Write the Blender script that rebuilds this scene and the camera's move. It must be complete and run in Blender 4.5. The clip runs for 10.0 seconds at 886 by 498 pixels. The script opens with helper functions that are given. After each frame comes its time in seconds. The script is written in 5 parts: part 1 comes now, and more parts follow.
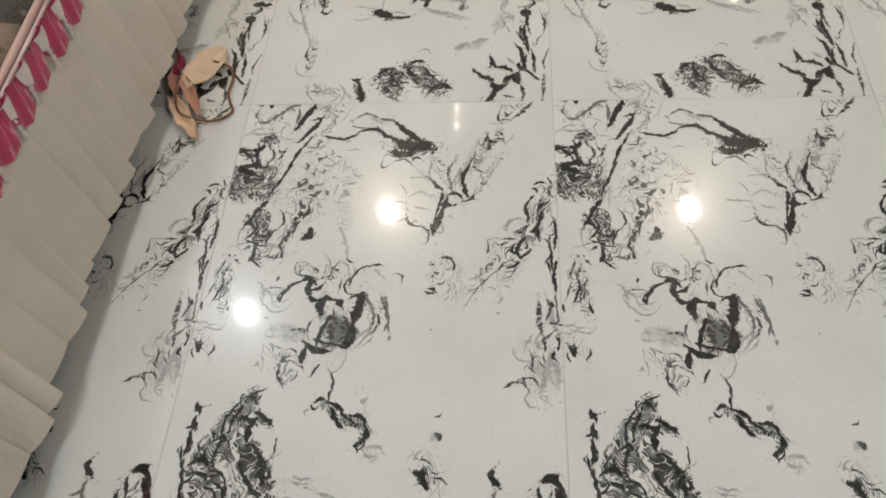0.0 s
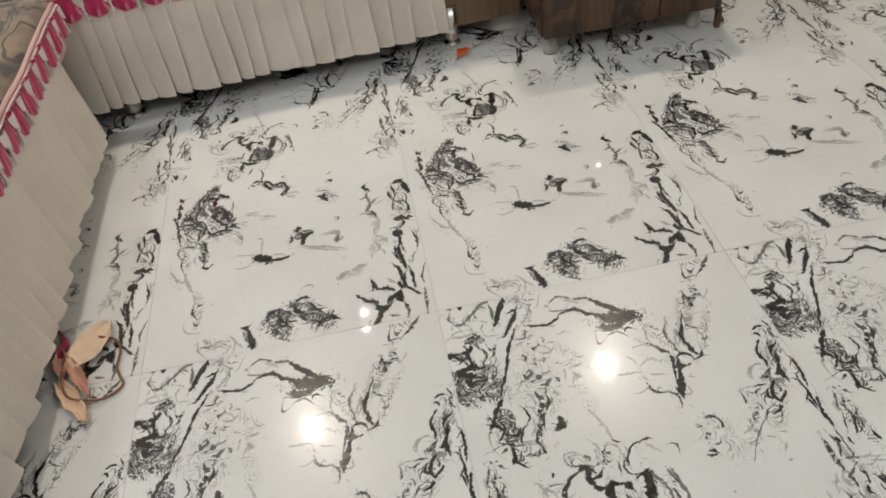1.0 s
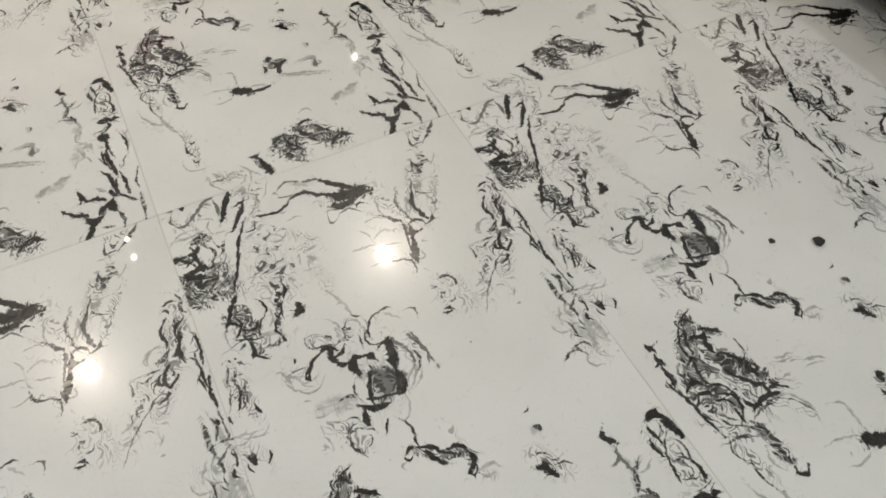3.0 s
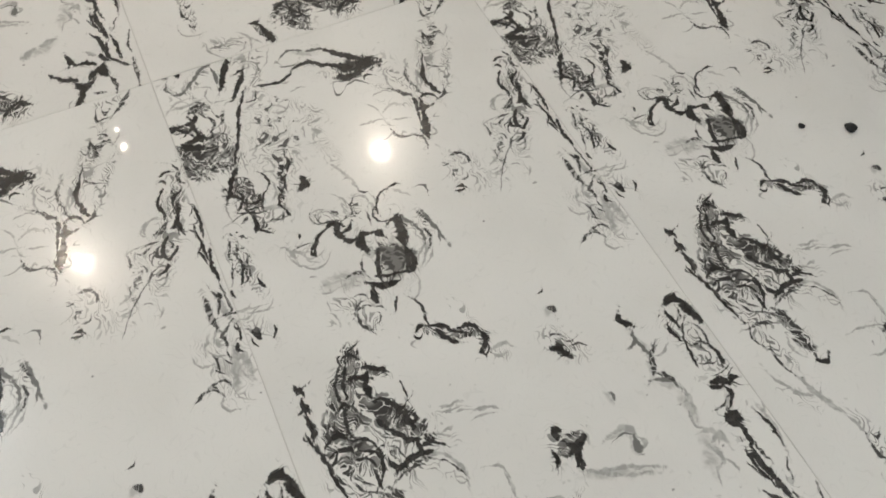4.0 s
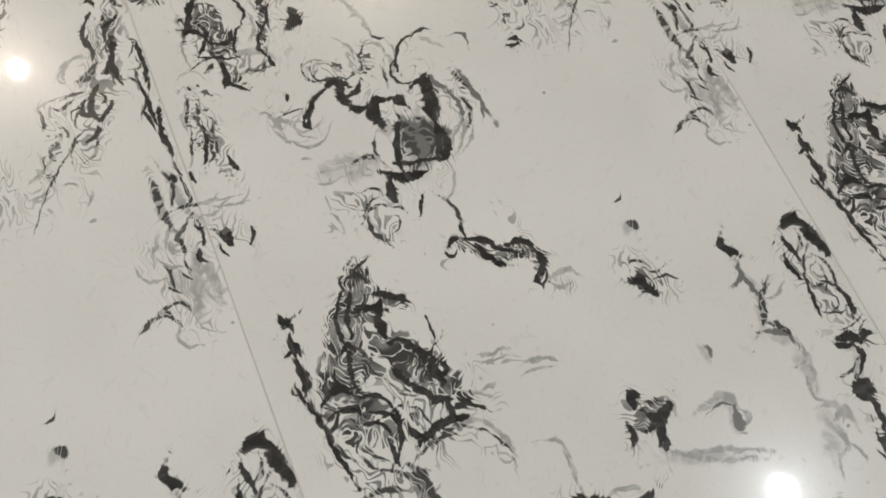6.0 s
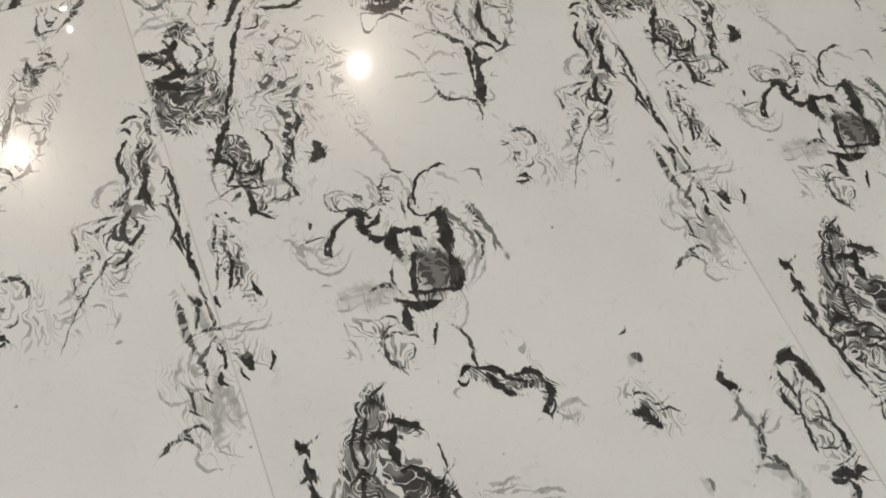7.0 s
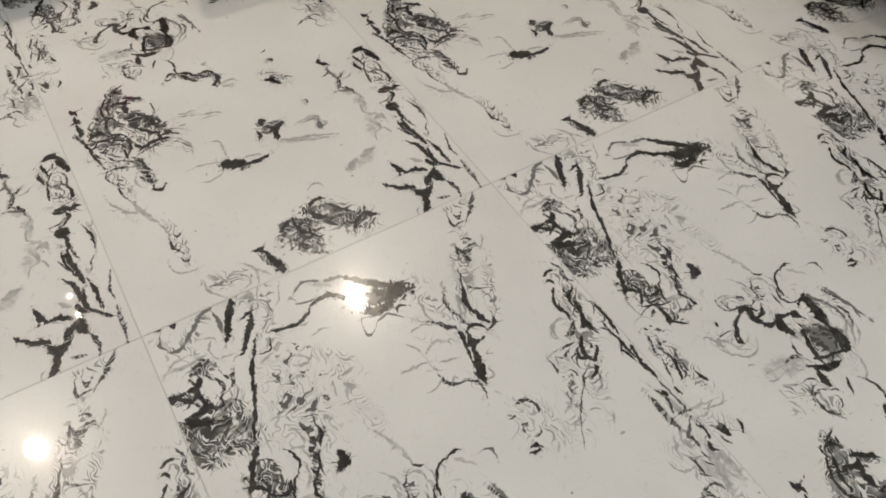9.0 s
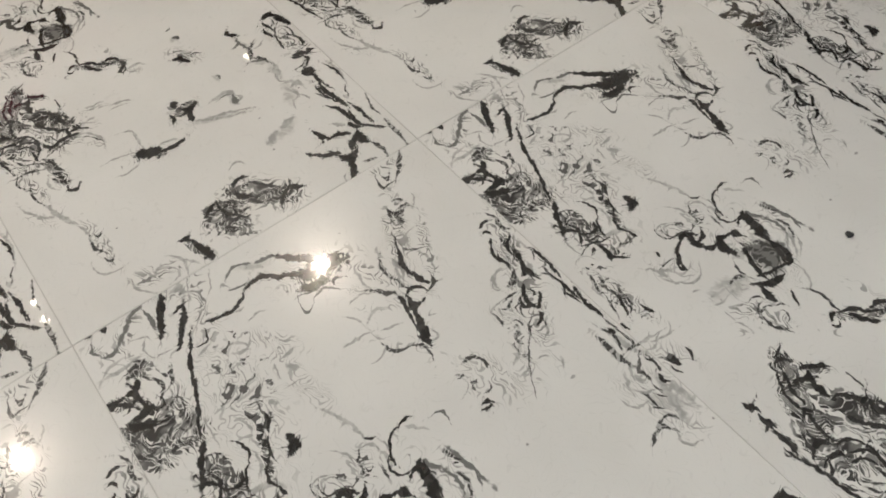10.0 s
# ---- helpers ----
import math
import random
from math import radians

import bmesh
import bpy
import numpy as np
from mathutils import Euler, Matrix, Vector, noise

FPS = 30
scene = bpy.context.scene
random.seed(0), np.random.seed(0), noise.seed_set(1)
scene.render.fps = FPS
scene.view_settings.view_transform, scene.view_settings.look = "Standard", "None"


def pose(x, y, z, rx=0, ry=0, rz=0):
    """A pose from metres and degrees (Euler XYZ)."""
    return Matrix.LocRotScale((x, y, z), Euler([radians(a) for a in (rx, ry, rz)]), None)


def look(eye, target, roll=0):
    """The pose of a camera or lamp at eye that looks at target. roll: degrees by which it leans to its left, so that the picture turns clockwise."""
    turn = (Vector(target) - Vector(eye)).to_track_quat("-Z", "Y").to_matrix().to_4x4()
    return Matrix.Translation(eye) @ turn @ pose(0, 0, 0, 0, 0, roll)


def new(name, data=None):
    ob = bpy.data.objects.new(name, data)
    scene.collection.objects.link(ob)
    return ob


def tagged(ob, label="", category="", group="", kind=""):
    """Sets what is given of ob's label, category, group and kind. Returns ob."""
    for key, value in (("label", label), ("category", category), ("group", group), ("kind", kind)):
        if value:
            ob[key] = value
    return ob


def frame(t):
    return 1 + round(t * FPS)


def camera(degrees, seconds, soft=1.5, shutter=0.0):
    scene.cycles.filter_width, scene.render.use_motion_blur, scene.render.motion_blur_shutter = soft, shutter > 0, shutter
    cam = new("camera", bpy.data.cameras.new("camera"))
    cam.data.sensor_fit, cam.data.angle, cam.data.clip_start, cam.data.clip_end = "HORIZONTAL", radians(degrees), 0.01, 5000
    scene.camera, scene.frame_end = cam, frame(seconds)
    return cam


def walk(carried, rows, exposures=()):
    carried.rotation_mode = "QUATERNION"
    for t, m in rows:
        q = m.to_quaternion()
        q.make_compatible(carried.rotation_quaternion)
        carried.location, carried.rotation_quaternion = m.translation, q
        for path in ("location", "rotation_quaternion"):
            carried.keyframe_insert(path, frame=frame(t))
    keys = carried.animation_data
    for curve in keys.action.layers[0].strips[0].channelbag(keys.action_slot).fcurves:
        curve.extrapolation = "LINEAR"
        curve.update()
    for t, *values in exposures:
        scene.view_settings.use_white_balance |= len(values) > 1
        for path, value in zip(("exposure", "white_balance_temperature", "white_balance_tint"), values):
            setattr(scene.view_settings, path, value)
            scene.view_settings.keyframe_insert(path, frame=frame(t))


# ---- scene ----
cam = camera(59.2, 10.0, soft=1.8)
PATH = [
    (0, (0.515, -1.091, 1.103), (0.348, 0.023, -0.55), -7.0),
    (0.5, (0.554, -1.067, 1.151), (0.486, 0.247, -0.356), -9.2),
    (1, (0.573, -1.066, 1.159), (0.654, 0.395, -0.204), -9.6),
    (1.5, (0.6, -1.066, 1.155), (0.82, 0.397, -0.19), -8.2),
    (2, (0.634, -1.071, 1.142), (0.98, 0.315, -0.257), -6.6),
    (2.5, (0.656, -1.076, 1.124), (1.178, 0.222, -0.305), -4.0),
    (3, (0.682, -1.09, 1.079), (1.196, 0.041, -0.489), -2.1),
    (3.2, (0.682, -1.09, 1.067), (1.207, -0.021, -0.539), -0.7),
    (4.5, (0.634, -1.061, 0.965), (1.051, -0.14, -0.761), 0.1),
    (5, (0.643, -1.016, 0.919), (1.056, -0.125, -0.824), 2.1),
    (5.2, (0.635, -0.974, 0.874), (1.053, -0.145, -0.897), 5.8),
    (6.3, (0.668, -0.819, 0.749), (1.046, -0.327, -1.152), 14.6),
    (6.5, (0.664, -0.81, 0.769), (1.073, -0.273, -1.114), 15.5),
    (7, (0.637, -0.803, 0.807), (1.132, -0.095, -0.997), 14.0),
    (7.5, (0.625, -0.78, 0.861), (1.13, 0.053, -0.885), 6.2),
    (8, (0.628, -0.762, 0.922), (1.164, 0.234, -0.727), 3.1),
    (8.5, (0.646, -0.746, 0.943), (1.252, 0.311, -0.643), 1.2),
    (9, (0.654, -0.748, 0.948), (1.31, 0.338, -0.598), 0.2),
    (9.5, (0.648, -0.748, 0.938), (1.322, 0.32, -0.612), -0.4),
    (10, (0.722, -0.757, 0.928), (1.374, 0.213, -0.694), -5.1),
]
walk(cam, [(t, look(e, g, r)) for t, e, g, r in PATH],
     exposures=[(0, -0.05, 6640, 10), (0.6, -0.05, 6620, 10), (1.0, 0.04, 6560, 10), (1.5, 0.07, 6530, 10), (2.5, 0.05, 6580, 10), (3.2, 0.03, 6600, 10), (4.5, 0.0, 6680, 11), (6.5, -0.05, 6700, 12), (10, -0.03, 6720, 12)])

# ---- light and exposure ----
world = bpy.data.worlds.new("room_world")
scene.world = world
world.use_nodes = True
world.node_tree.nodes["Background"].inputs[0].default_value = (0.9, 0.95, 1.0, 1)
world.node_tree.nodes["Background"].inputs[1].default_value = 0.05


TILE_W, TILE_L = 0.6, 1.185
CEILING = 2.82


# ---- node helpers ----
class Graph:
    """A short way to write a node material."""

    def __init__(self, name):
        self.mat = bpy.data.materials.new(name)
        self.mat.use_nodes = True
        self.tree = self.mat.node_tree
        self.bsdf = self.tree.nodes["Principled BSDF"]

    def node(self, kind, **props):
        n = self.tree.nodes.new(kind)
        for k, v in props.items():
            setattr(n, k, v)
        return n

    def put(self, socket, value):
        if isinstance(value, bpy.types.NodeSocket):
            self.tree.links.new(value, socket)
        else:
            socket.default_value = value

    def math(self, op, a, b=0.0, clamp=False, plus=None):
        n = self.node("ShaderNodeMath", operation=op, use_clamp=clamp)
        self.put(n.inputs[0], a)
        self.put(n.inputs[1], b)
        if plus is not None:
            self.put(n.inputs[2], plus)
        return n.outputs[0]

    def vec(self, op, a, b=(0, 0, 0)):
        n = self.node("ShaderNodeVectorMath", operation=op)
        self.put(n.inputs[0], a)
        self.put(n.inputs[1], b)
        return n.outputs["Value"] if op in ("LENGTH", "DOT_PRODUCT") else n.outputs["Vector"]

    def coords(self):
        return self.node("ShaderNodeTexCoord").outputs["Object"]

    def noise(self, vector, scale, detail=3.0, rough=0.5, distort=0.0, colour=False):
        n = self.node("ShaderNodeTexNoise")
        self.put(n.inputs["Vector"], vector)
        n.inputs["Scale"].default_value = scale
        n.inputs["Detail"].default_value = detail
        n.inputs["Roughness"].default_value = rough
        n.inputs["Distortion"].default_value = distort
        return n.outputs["Color"] if colour else n.outputs[0]

    def ramp(self, x, lo, hi, a=0.0, b=1.0, smooth=True):
        n = self.node("ShaderNodeMapRange", interpolation_type="SMOOTHSTEP" if smooth else "LINEAR")
        for i, v in enumerate((x, lo, hi, a, b)):
            self.put(n.inputs[i], v)
        return n.outputs[0]

    def mix(self, f, a, b):
        n = self.node("ShaderNodeMix", data_type="RGBA")
        self.put(n.inputs[0], f)
        for s, v in ((n.inputs[6], a), (n.inputs[7], b)):
            self.put(s, v if isinstance(v, bpy.types.NodeSocket) else (*v, 1))
        return n.outputs[2]

    def bump(self, height, strength, distance=0.002):
        n = self.node("ShaderNodeBump")
        n.inputs["Strength"].default_value = strength
        n.inputs["Distance"].default_value = distance
        self.put(n.inputs["Height"], height)
        self.put(self.bsdf.inputs["Normal"], n.outputs[0])

    def done(self, colour, rough=0.5, metal=0.0, **more):
        self.put(self.bsdf.inputs["Base Color"], colour if isinstance(colour, bpy.types.NodeSocket) else (*colour, 1))
        self.put(self.bsdf.inputs["Roughness"], rough)
        self.put(self.bsdf.inputs["Metallic"], metal)
        for k, v in more.items():
            self.put(self.bsdf.inputs[k.replace("_", " ")], v)
        return self.mat


# ---- the printed marbling of the tiles ----
# ink strokes as (x, y, half length, half width, turn in degrees, bend in half widths)
CORNER_BLACK = [
    (0.024, -0.001, 0.006, 0.0036, 27, -0.5), (0.046, -0.005, 0.009, 0.0033, -82, 1.5), (0.12, -0.033, 0.044, 0.0064, -117, 0), (0.135, -0.072, 0.041, 0.0044, 55, -1.1), (0.145, -0.04, 0.013, 0.0022, 14, 0.5),
]
CORNER_GREY = [
    (0.018, -0.028, 0.019, 0.0021, -90, -4), (0.038, -0.048, 0.016, 0.0032, 9, -2.1), (0.067, -0.027, 0.025, 0.0041, 44, -0.6), (0.093, -0.004, 0.016, 0.0041, 24, 0.6), (0.071, -0.022, 0.027, 0.0026, 46, -0.2),
    (0.105, -0.03, 0.024, 0.0026, -89, 1.3),
]
CORNER_PALE = [
    (0.16, -0.009, 0.015, 0.0052, 135, -3.5), (0.083, -0.049, 0.015, 0.0016, -37, 4.6), (0.076, -0.073, 0.023, 0.0016, -91, -6.6), (0.095, -0.093, 0.014, 0.0016, 0, 0), (0.029, -0.066, 0.025, 0.0027, 16, 3.2),
    (0.036, -0.08, 0.026, 0.0026, -1, -0.8), (0.129, 0.008, 0.02, 0.0048, -8, 2.1),
]
FLOWER_BLACK = [
    (0.01, -0.121, 0.018, 0.0042, -15, -1.7), (0.041, -0.118, 0.017, 0.004, 30, -2), (-0.009, -0.144, 0.027, 0.0033, -103, -2.2), (0.018, -0.132, 0.026, 0.0033, -47, -0.3), (0.037, -0.13, 0.021, 0.0033, 66, -3.4),
    (0.04, -0.144, 0.021, 0.0033, -76, -1.4), (0.063, -0.162, 0.012, 0.0022, 47, -7.8), (0.033, -0.158, 0.021, 0.0072, 32, -0.8), (0.028, -0.175, 0.027, 0.0075, -19, 0.3),
]
FLOWER_DARK = [
    (0.056, -0.085, 0.016, 0.0042, 9, 0.9), (0.047, -0.097, 0.013, 0.0042, 0, -1), (0.057, -0.109, 0.017, 0.0023, -76, -2.8), (0.072, -0.137, 0.02, 0.0032, -99, 3.8), (0.083, -0.126, 0.008, 0.0032, -9, -3.3),
    (0.088, -0.135, 0.016, 0.0026, -117, 2.5), (0.084, -0.172, 0.014, 0.0021, -92, 5.2), (0.07, -0.167, 0.013, 0.0026, 25, 0.4), (0.077, -0.188, 0.013, 0.0019, 39, -2.7), (0.075, -0.217, 0.02, 0.0025, -109, 3.4),
    (0.065, -0.218, 0.017, 0.0018, -108, 5.8), (0.026, -0.186, 0.026, 0.0045, -27, 3.5), (0.01, -0.19, 0.017, 0.0033, -27, 5.6), (0.033, -0.202, 0.014, 0.0038, -27, 4.9), (0.047, -0.205, 0.019, 0.003, 44, 1.2),
    (0.013, -0.217, 0.015, 0.0037, -18, -1.5),
]
STEM_BLACK = [
    (0.116, -0.131, 0.05, 0.0031, -113, -2), (0.092, -0.201, 0.045, 0.0029, -112, 0.3), (0.063, -0.267, 0.038, 0.0045, -117, 0.3), (0.116, -0.287, 0.022, 0.0021, -96, 5.7), (0.095, -0.32, 0.021, 0.0017, -112, -3.3),
    (0.138, -0.305, 0.022, 0.0022, -107, 3.4), (0.118, -0.336, 0.02, 0.0027, -97, -3.2), (0.124, -0.36, 0.01, 0.0024, -67, -0.6), (0.156, -0.271, 0.014, 0.0032, -103, 0.8), (0.17, -0.316, 0.016, 0.0075, -101, 1.6),
]
STEM_PALE = [
    (0.091, -0.231, 0.026, 0.0016, -99, -1.7), (0.168, -0.027, 0.034, 0.0012, -115, 4.4), (0.165, -0.067, 0.038, 0.0012, -123, 5.4), (0.198, -0.033, 0.025, 0.0014, -122, 1.4), (0.211, -0.046, 0.005, 0.0032, -8, 2.9),
    (0.109, -0.341, 0.023, 0.0043, -21, 1.2), (0.129, -0.284, 0.014, 0.0017, -75, -1.4), (0.134, -0.261, 0.021, 0.0016, -93, 7.1), (0.175, -0.252, 0.009, 0.0022, -53, -0.6), (0.12, -0.312, 0.019, 0.0023, -108, 2.1),
]
STEM_DARK = [
    (0.154, -0.261, 0.025, 0.0018, -108, 2.8), (0.138, -0.306, 0.017, 0.0012, -100, -1.7), (0.155, -0.316, 0.007, 0.0012, -22, -1.4), (0.141, -0.251, 0.01, 0.0026, -43, -4.4),
]
ARCH_BLACK = [
    (0.203, -0.093, 0.036, 0.0037, 9, -3.5), (0.26, -0.07, 0.03, 0.005, -13, 3.5), (0.302, -0.098, 0.035, 0.005, -37, 1.2), (0.337, -0.114, 0.042, 0.018, -9, -0.3), (0.328, -0.083, 0.049, 0.0061, -42, -0.4),
    (0.321, -0.133, 0.032, 0.0085, 1, -1.2), (0.346, -0.143, 0.011, 0.0026, 3, 2.5), (0.15, -0.114, 0.015, 0.0019, 31, -6.5),
]
ARCH_GREY = [
    (0.245, -0.031, 0.025, 0.0032, -7, 4.4), (0.284, -0.046, 0.023, 0.0038, -17, 1.2), (0.281, -0.167, 0.014, 0.0031, -32, -11), (0.321, -0.147, 0.02, 0.0027, -8, 5.2), (0.313, -0.139, 0.028, 0.0021, -7, 0.1),
    (0.229, -0.066, 0.016, 0.0021, -7, -1.1),
]
ARCH_PALE = [
    (0.139, -0.126, 0.013, 0.0022, 19, -0.6), (0.18, -0.144, 0.019, 0.0023, -35, 4.1), (0.182, -0.16, 0.015, 0.0021, 0, -2.7), (0.156, -0.173, 0.013, 0.0012, 35, 1.6), (0.164, -0.174, 0.008, 0.0017, -14, 6.3),
    (0.163, -0.208, 0.014, 0.0027, 10, 0.9), (0.154, -0.22, 0.014, 0.0021, 10, 0.3), (0.157, -0.236, 0.014, 0.0021, 22, -1.7), (0.222, -0.224, 0.009, 0.0042, -36, -0.4), (0.225, -0.203, 0.013, 0.0021, 0, -0.7),
    (0.21, -0.246, 0.012, 0.0016, -6, 0.2), (0.201, -0.218, 0.013, 0.0016, -98, -1), (0.137, -0.164, 0.015, 0.0019, -42, 7), (0.225, -0.121, 0.013, 0.0021, -3, 1), (0.207, -0.099, 0.008, 0.0028, -24, -1.7),
]
BASE_BLACK = [
    (0.063, -0.302, 0.021, 0.0033, -53, 1.9), (0.068, -0.308, 0.023, 0.0033, -105, 2.7), (0.071, -0.338, 0.025, 0.0017, -21, -2.9), (0.073, -0.36, 0.018, 0.005, -102, 1.2), (0.079, -0.377, 0.016, 0.0026, -62, -2.4),
    (0.086, -0.321, 0.013, 0.0027, 16, -2.2), (0.042, -0.361, 0.002, 0.0015, -45, 0), (0.03, -0.362, 0.003, 0.0019, -45, 0),
]
BASE_DARK = [
    (0.086, -0.272, 0.014, 0.0022, -70, 5.3), (0.086, -0.304, 0.018, 0.0022, -56, 0.1), (0.077, -0.292, 0.012, 0.0018, -47, -3.7), (0.058, -0.335, 0.019, 0.0016, -2, 3.1), (0.089, -0.364, 0.012, 0.0021, -3, -1.7),
    (0.111, -0.366, 0.014, 0.0022, 20, -4), (0.057, -0.345, 0.007, 0.0026, 24, -0.1),
]
BASE_PALE = [
    (0.038, -0.317, 0.019, 0.0016, -101, -3.7), (0.056, -0.317, 0.012, 0.0012, -101, 2), (0.04, -0.341, 0.013, 0.0012, -17, 6.9), (0.035, -0.388, 0.017, 0.0015, -124, 8.6), (0.012, -0.403, 0.013, 0.0016, -93, -1.4),
]
FRINGE_BLACK = [
    (0.57, -0.203, 0.011, 0.0027, 16, 1), (0.564, -0.222, 0.007, 0.0026, -49, 1.6), (0.546, -0.258, 0.019, 0.0028, -99, -1.3), (0.554, -0.24, 0.01, 0.0022, -125, 0.1), (0.572, -0.256, 0.019, 0.0033, -127, -2.2),
    (0.569, -0.291, 0.024, 0.0035, -110, 1.5), (0.534, -0.333, 0.017, 0.0034, -134, 1), (0.524, -0.354, 0.013, 0.003, -55, -2.7), (0.547, -0.343, 0.008, 0.0024, 67, -2.7), (0.512, -0.345, 0.011, 0.0012, 31, 8.4),
    (0.586, -0.357, 0.021, 0.0023, -103, 2.5), (0.582, -0.383, 0.016, 0.0022, -79, 0.3),
]
FRINGE_DARK = [
    (0.539, -0.311, 0.016, 0.0028, -152, 2.6), (0.515, -0.327, 0.015, 0.0021, 7, -0.1), (0.504, -0.338, 0.013, 0.0021, 3, -2.5), (0.59, -0.29, 0.014, 0.0016, 80, -3.9), (0.591, -0.319, 0.009, 0.0022, 48, -4.7),
    (0.583, -0.333, 0.011, 0.0023, -61, 2), (0.589, -0.227, 0.017, 0.0032, -84, -0.6), (0.592, -0.205, 0.019, 0.0022, -79, 3.5),
]
FRINGE_PALE = [
    (0.55, -0.288, 0.011, 0.0018, -126, 10.9), (0.56, -0.267, 0.029, 0.0017, -106, -4), (0.523, -0.285, 0.017, 0.0022, 15, 3), (0.509, -0.302, 0.01, 0.0016, -94, -3.4), (0.588, -0.266, 0.021, 0.0021, -88, -1),
    (0.571, -0.311, 0.014, 0.0029, 58, -2.8),
]
VEE_BLACK = [
    (0.435, -0.185, 0.031, 0.0037, -105, -1.3), (0.436, -0.223, 0.018, 0.0042, -67, -1.6), (0.395, -0.24, 0.016, 0.0042, -92, 0.2), (0.422, -0.228, 0.017, 0.0035, -16, 3.2), (0.402, -0.252, 0.013, 0.0071, -55, -2.3),
    (0.394, -0.284, 0.033, 0.0063, -104, 0.7), (0.384, -0.306, 0.013, 0.0053, -87, 0.4), (0.389, -0.265, 0.02, 0.0026, -100, -0.3),
]
VEE_DARK = [
    (0.471, -0.101, 0.017, 0.003, -108, -0.8), (0.5, -0.099, 0.016, 0.003, -25, 3), (0.483, -0.112, 0.012, 0.0025, -102, 4.7), (0.488, -0.108, 0.012, 0.0028, 35, 0.8), (0.464, -0.114, 0.009, 0.0019, -27, -5),
    (0.497, -0.082, 0.009, 0.0023, -25, 1.3), (0.449, -0.146, 0.023, 0.002, -107, -1.1), (0.458, -0.173, 0.012, 0.0026, -47, -1.8), (0.45, -0.238, 0.018, 0.0026, -128, 3.8), (0.405, -0.179, 0.032, 0.0026, -94, -4.6),
    (0.41, -0.204, 0.025, 0.0016, -83, -1.4), (0.385, -0.208, 0.022, 0.0044, -48, 0.1), (0.341, -0.292, 0.022, 0.003, -52, -4), (0.376, -0.315, 0.022, 0.0023, -67, 5.9),
]
VEE_PALE = [
    (0.518, -0.1, 0.013, 0.0015, -125, 3.1), (0.465, -0.15, 0.019, 0.0019, -128, -5.4), (0.466, -0.144, 0.013, 0.0022, -106, 4.4), (0.467, -0.21, 0.031, 0.0022, -105, 4.8), (0.416, -0.146, 0.014, 0.0021, -100, -3),
    (0.421, -0.192, 0.027, 0.002, -109, -2.7), (0.37, -0.172, 0.027, 0.0026, -90, -2.6), (0.329, -0.22, 0.016, 0.0019, -65, 1.7), (0.36, -0.224, 0.019, 0.0027, -11, 4.2), (0.314, -0.245, 0.022, 0.0021, -6, 0.5),
    (0.336, -0.262, 0.016, 0.0019, -58, -3.7), (0.359, -0.259, 0.014, 0.0017, -15, 1), (0.326, -0.289, 0.017, 0.0016, -153, 5.6), (0.352, -0.191, 0.016, 0.0016, -7, 2.3), (0.412, -0.279, 0.006, 0.0027, -84, -2.7),
    (0.402, -0.31, 0.011, 0.0023, -119, 4.6),
]
CROWN_BLACK = [
    (0.147, -0.427, 0.023, 0.0045, 48, 0.8), (0.179, -0.409, 0.019, 0.0043, -11, 2.8), (0.181, -0.425, 0.019, 0.0058, -97, -0.6), (0.197, -0.429, 0.017, 0.0038, 22, -2.4), (0.191, -0.449, 0.015, 0.0036, -26, -2.3),
    (0.216, -0.446, 0.012, 0.005, -18, 0.2), (0.206, -0.459, 0.021, 0.0079, -93, -0.5), (0.238, -0.453, 0.014, 0.0053, -41, 1.6), (0.264, -0.442, 0.014, 0.0036, 28, 0.3), (0.269, -0.468, 0.034, 0.0085, -95, 0.2),
    (0.263, -0.507, 0.029, 0.0049, -105, 2), (0.131, -0.447, 0.009, 0.0028, -74, -1.9),
]
CROWN_DARK = [
    (0.153, -0.394, 0.017, 0.0017, -70, -6), (0.176, -0.403, 0.013, 0.0021, -8, 2.2), (0.125, -0.427, 0.014, 0.0016, -2, 0.6), (0.218, -0.387, 0.018, 0.0019, -119, -1.8), (0.219, -0.407, 0.006, 0.0023, -32, -3.7),
    (0.235, -0.422, 0.011, 0.0021, -93, 0.4), (0.309, -0.467, 0.006, 0.0023, -30, 0.2), (0.244, -0.372, 0.01, 0.0019, -33, -0.8), (0.309, -0.454, 0.017, 0.0028, -69, -1),
]
WHISKER_BLACK = [
    (0.259, -0.396, 0.027, 0.0022, 51, 5.1), (0.291, -0.379, 0.013, 0.0027, 0, 2.2), (0.243, -0.429, 0.019, 0.0017, -73, -8),
]
WHISKER_GREY = [
    (0.337, -0.402, 0.016, 0.0019, -56, 6.4), (0.284, -0.45, 0.018, 0.0026, -57, 0.2), (0.296, -0.478, 0.02, 0.0027, -82, 2.1), (0.318, -0.476, 0.038, 0.0032, -81, -0.3), (0.319, -0.487, 0.024, 0.0021, -91, 2.4),
]
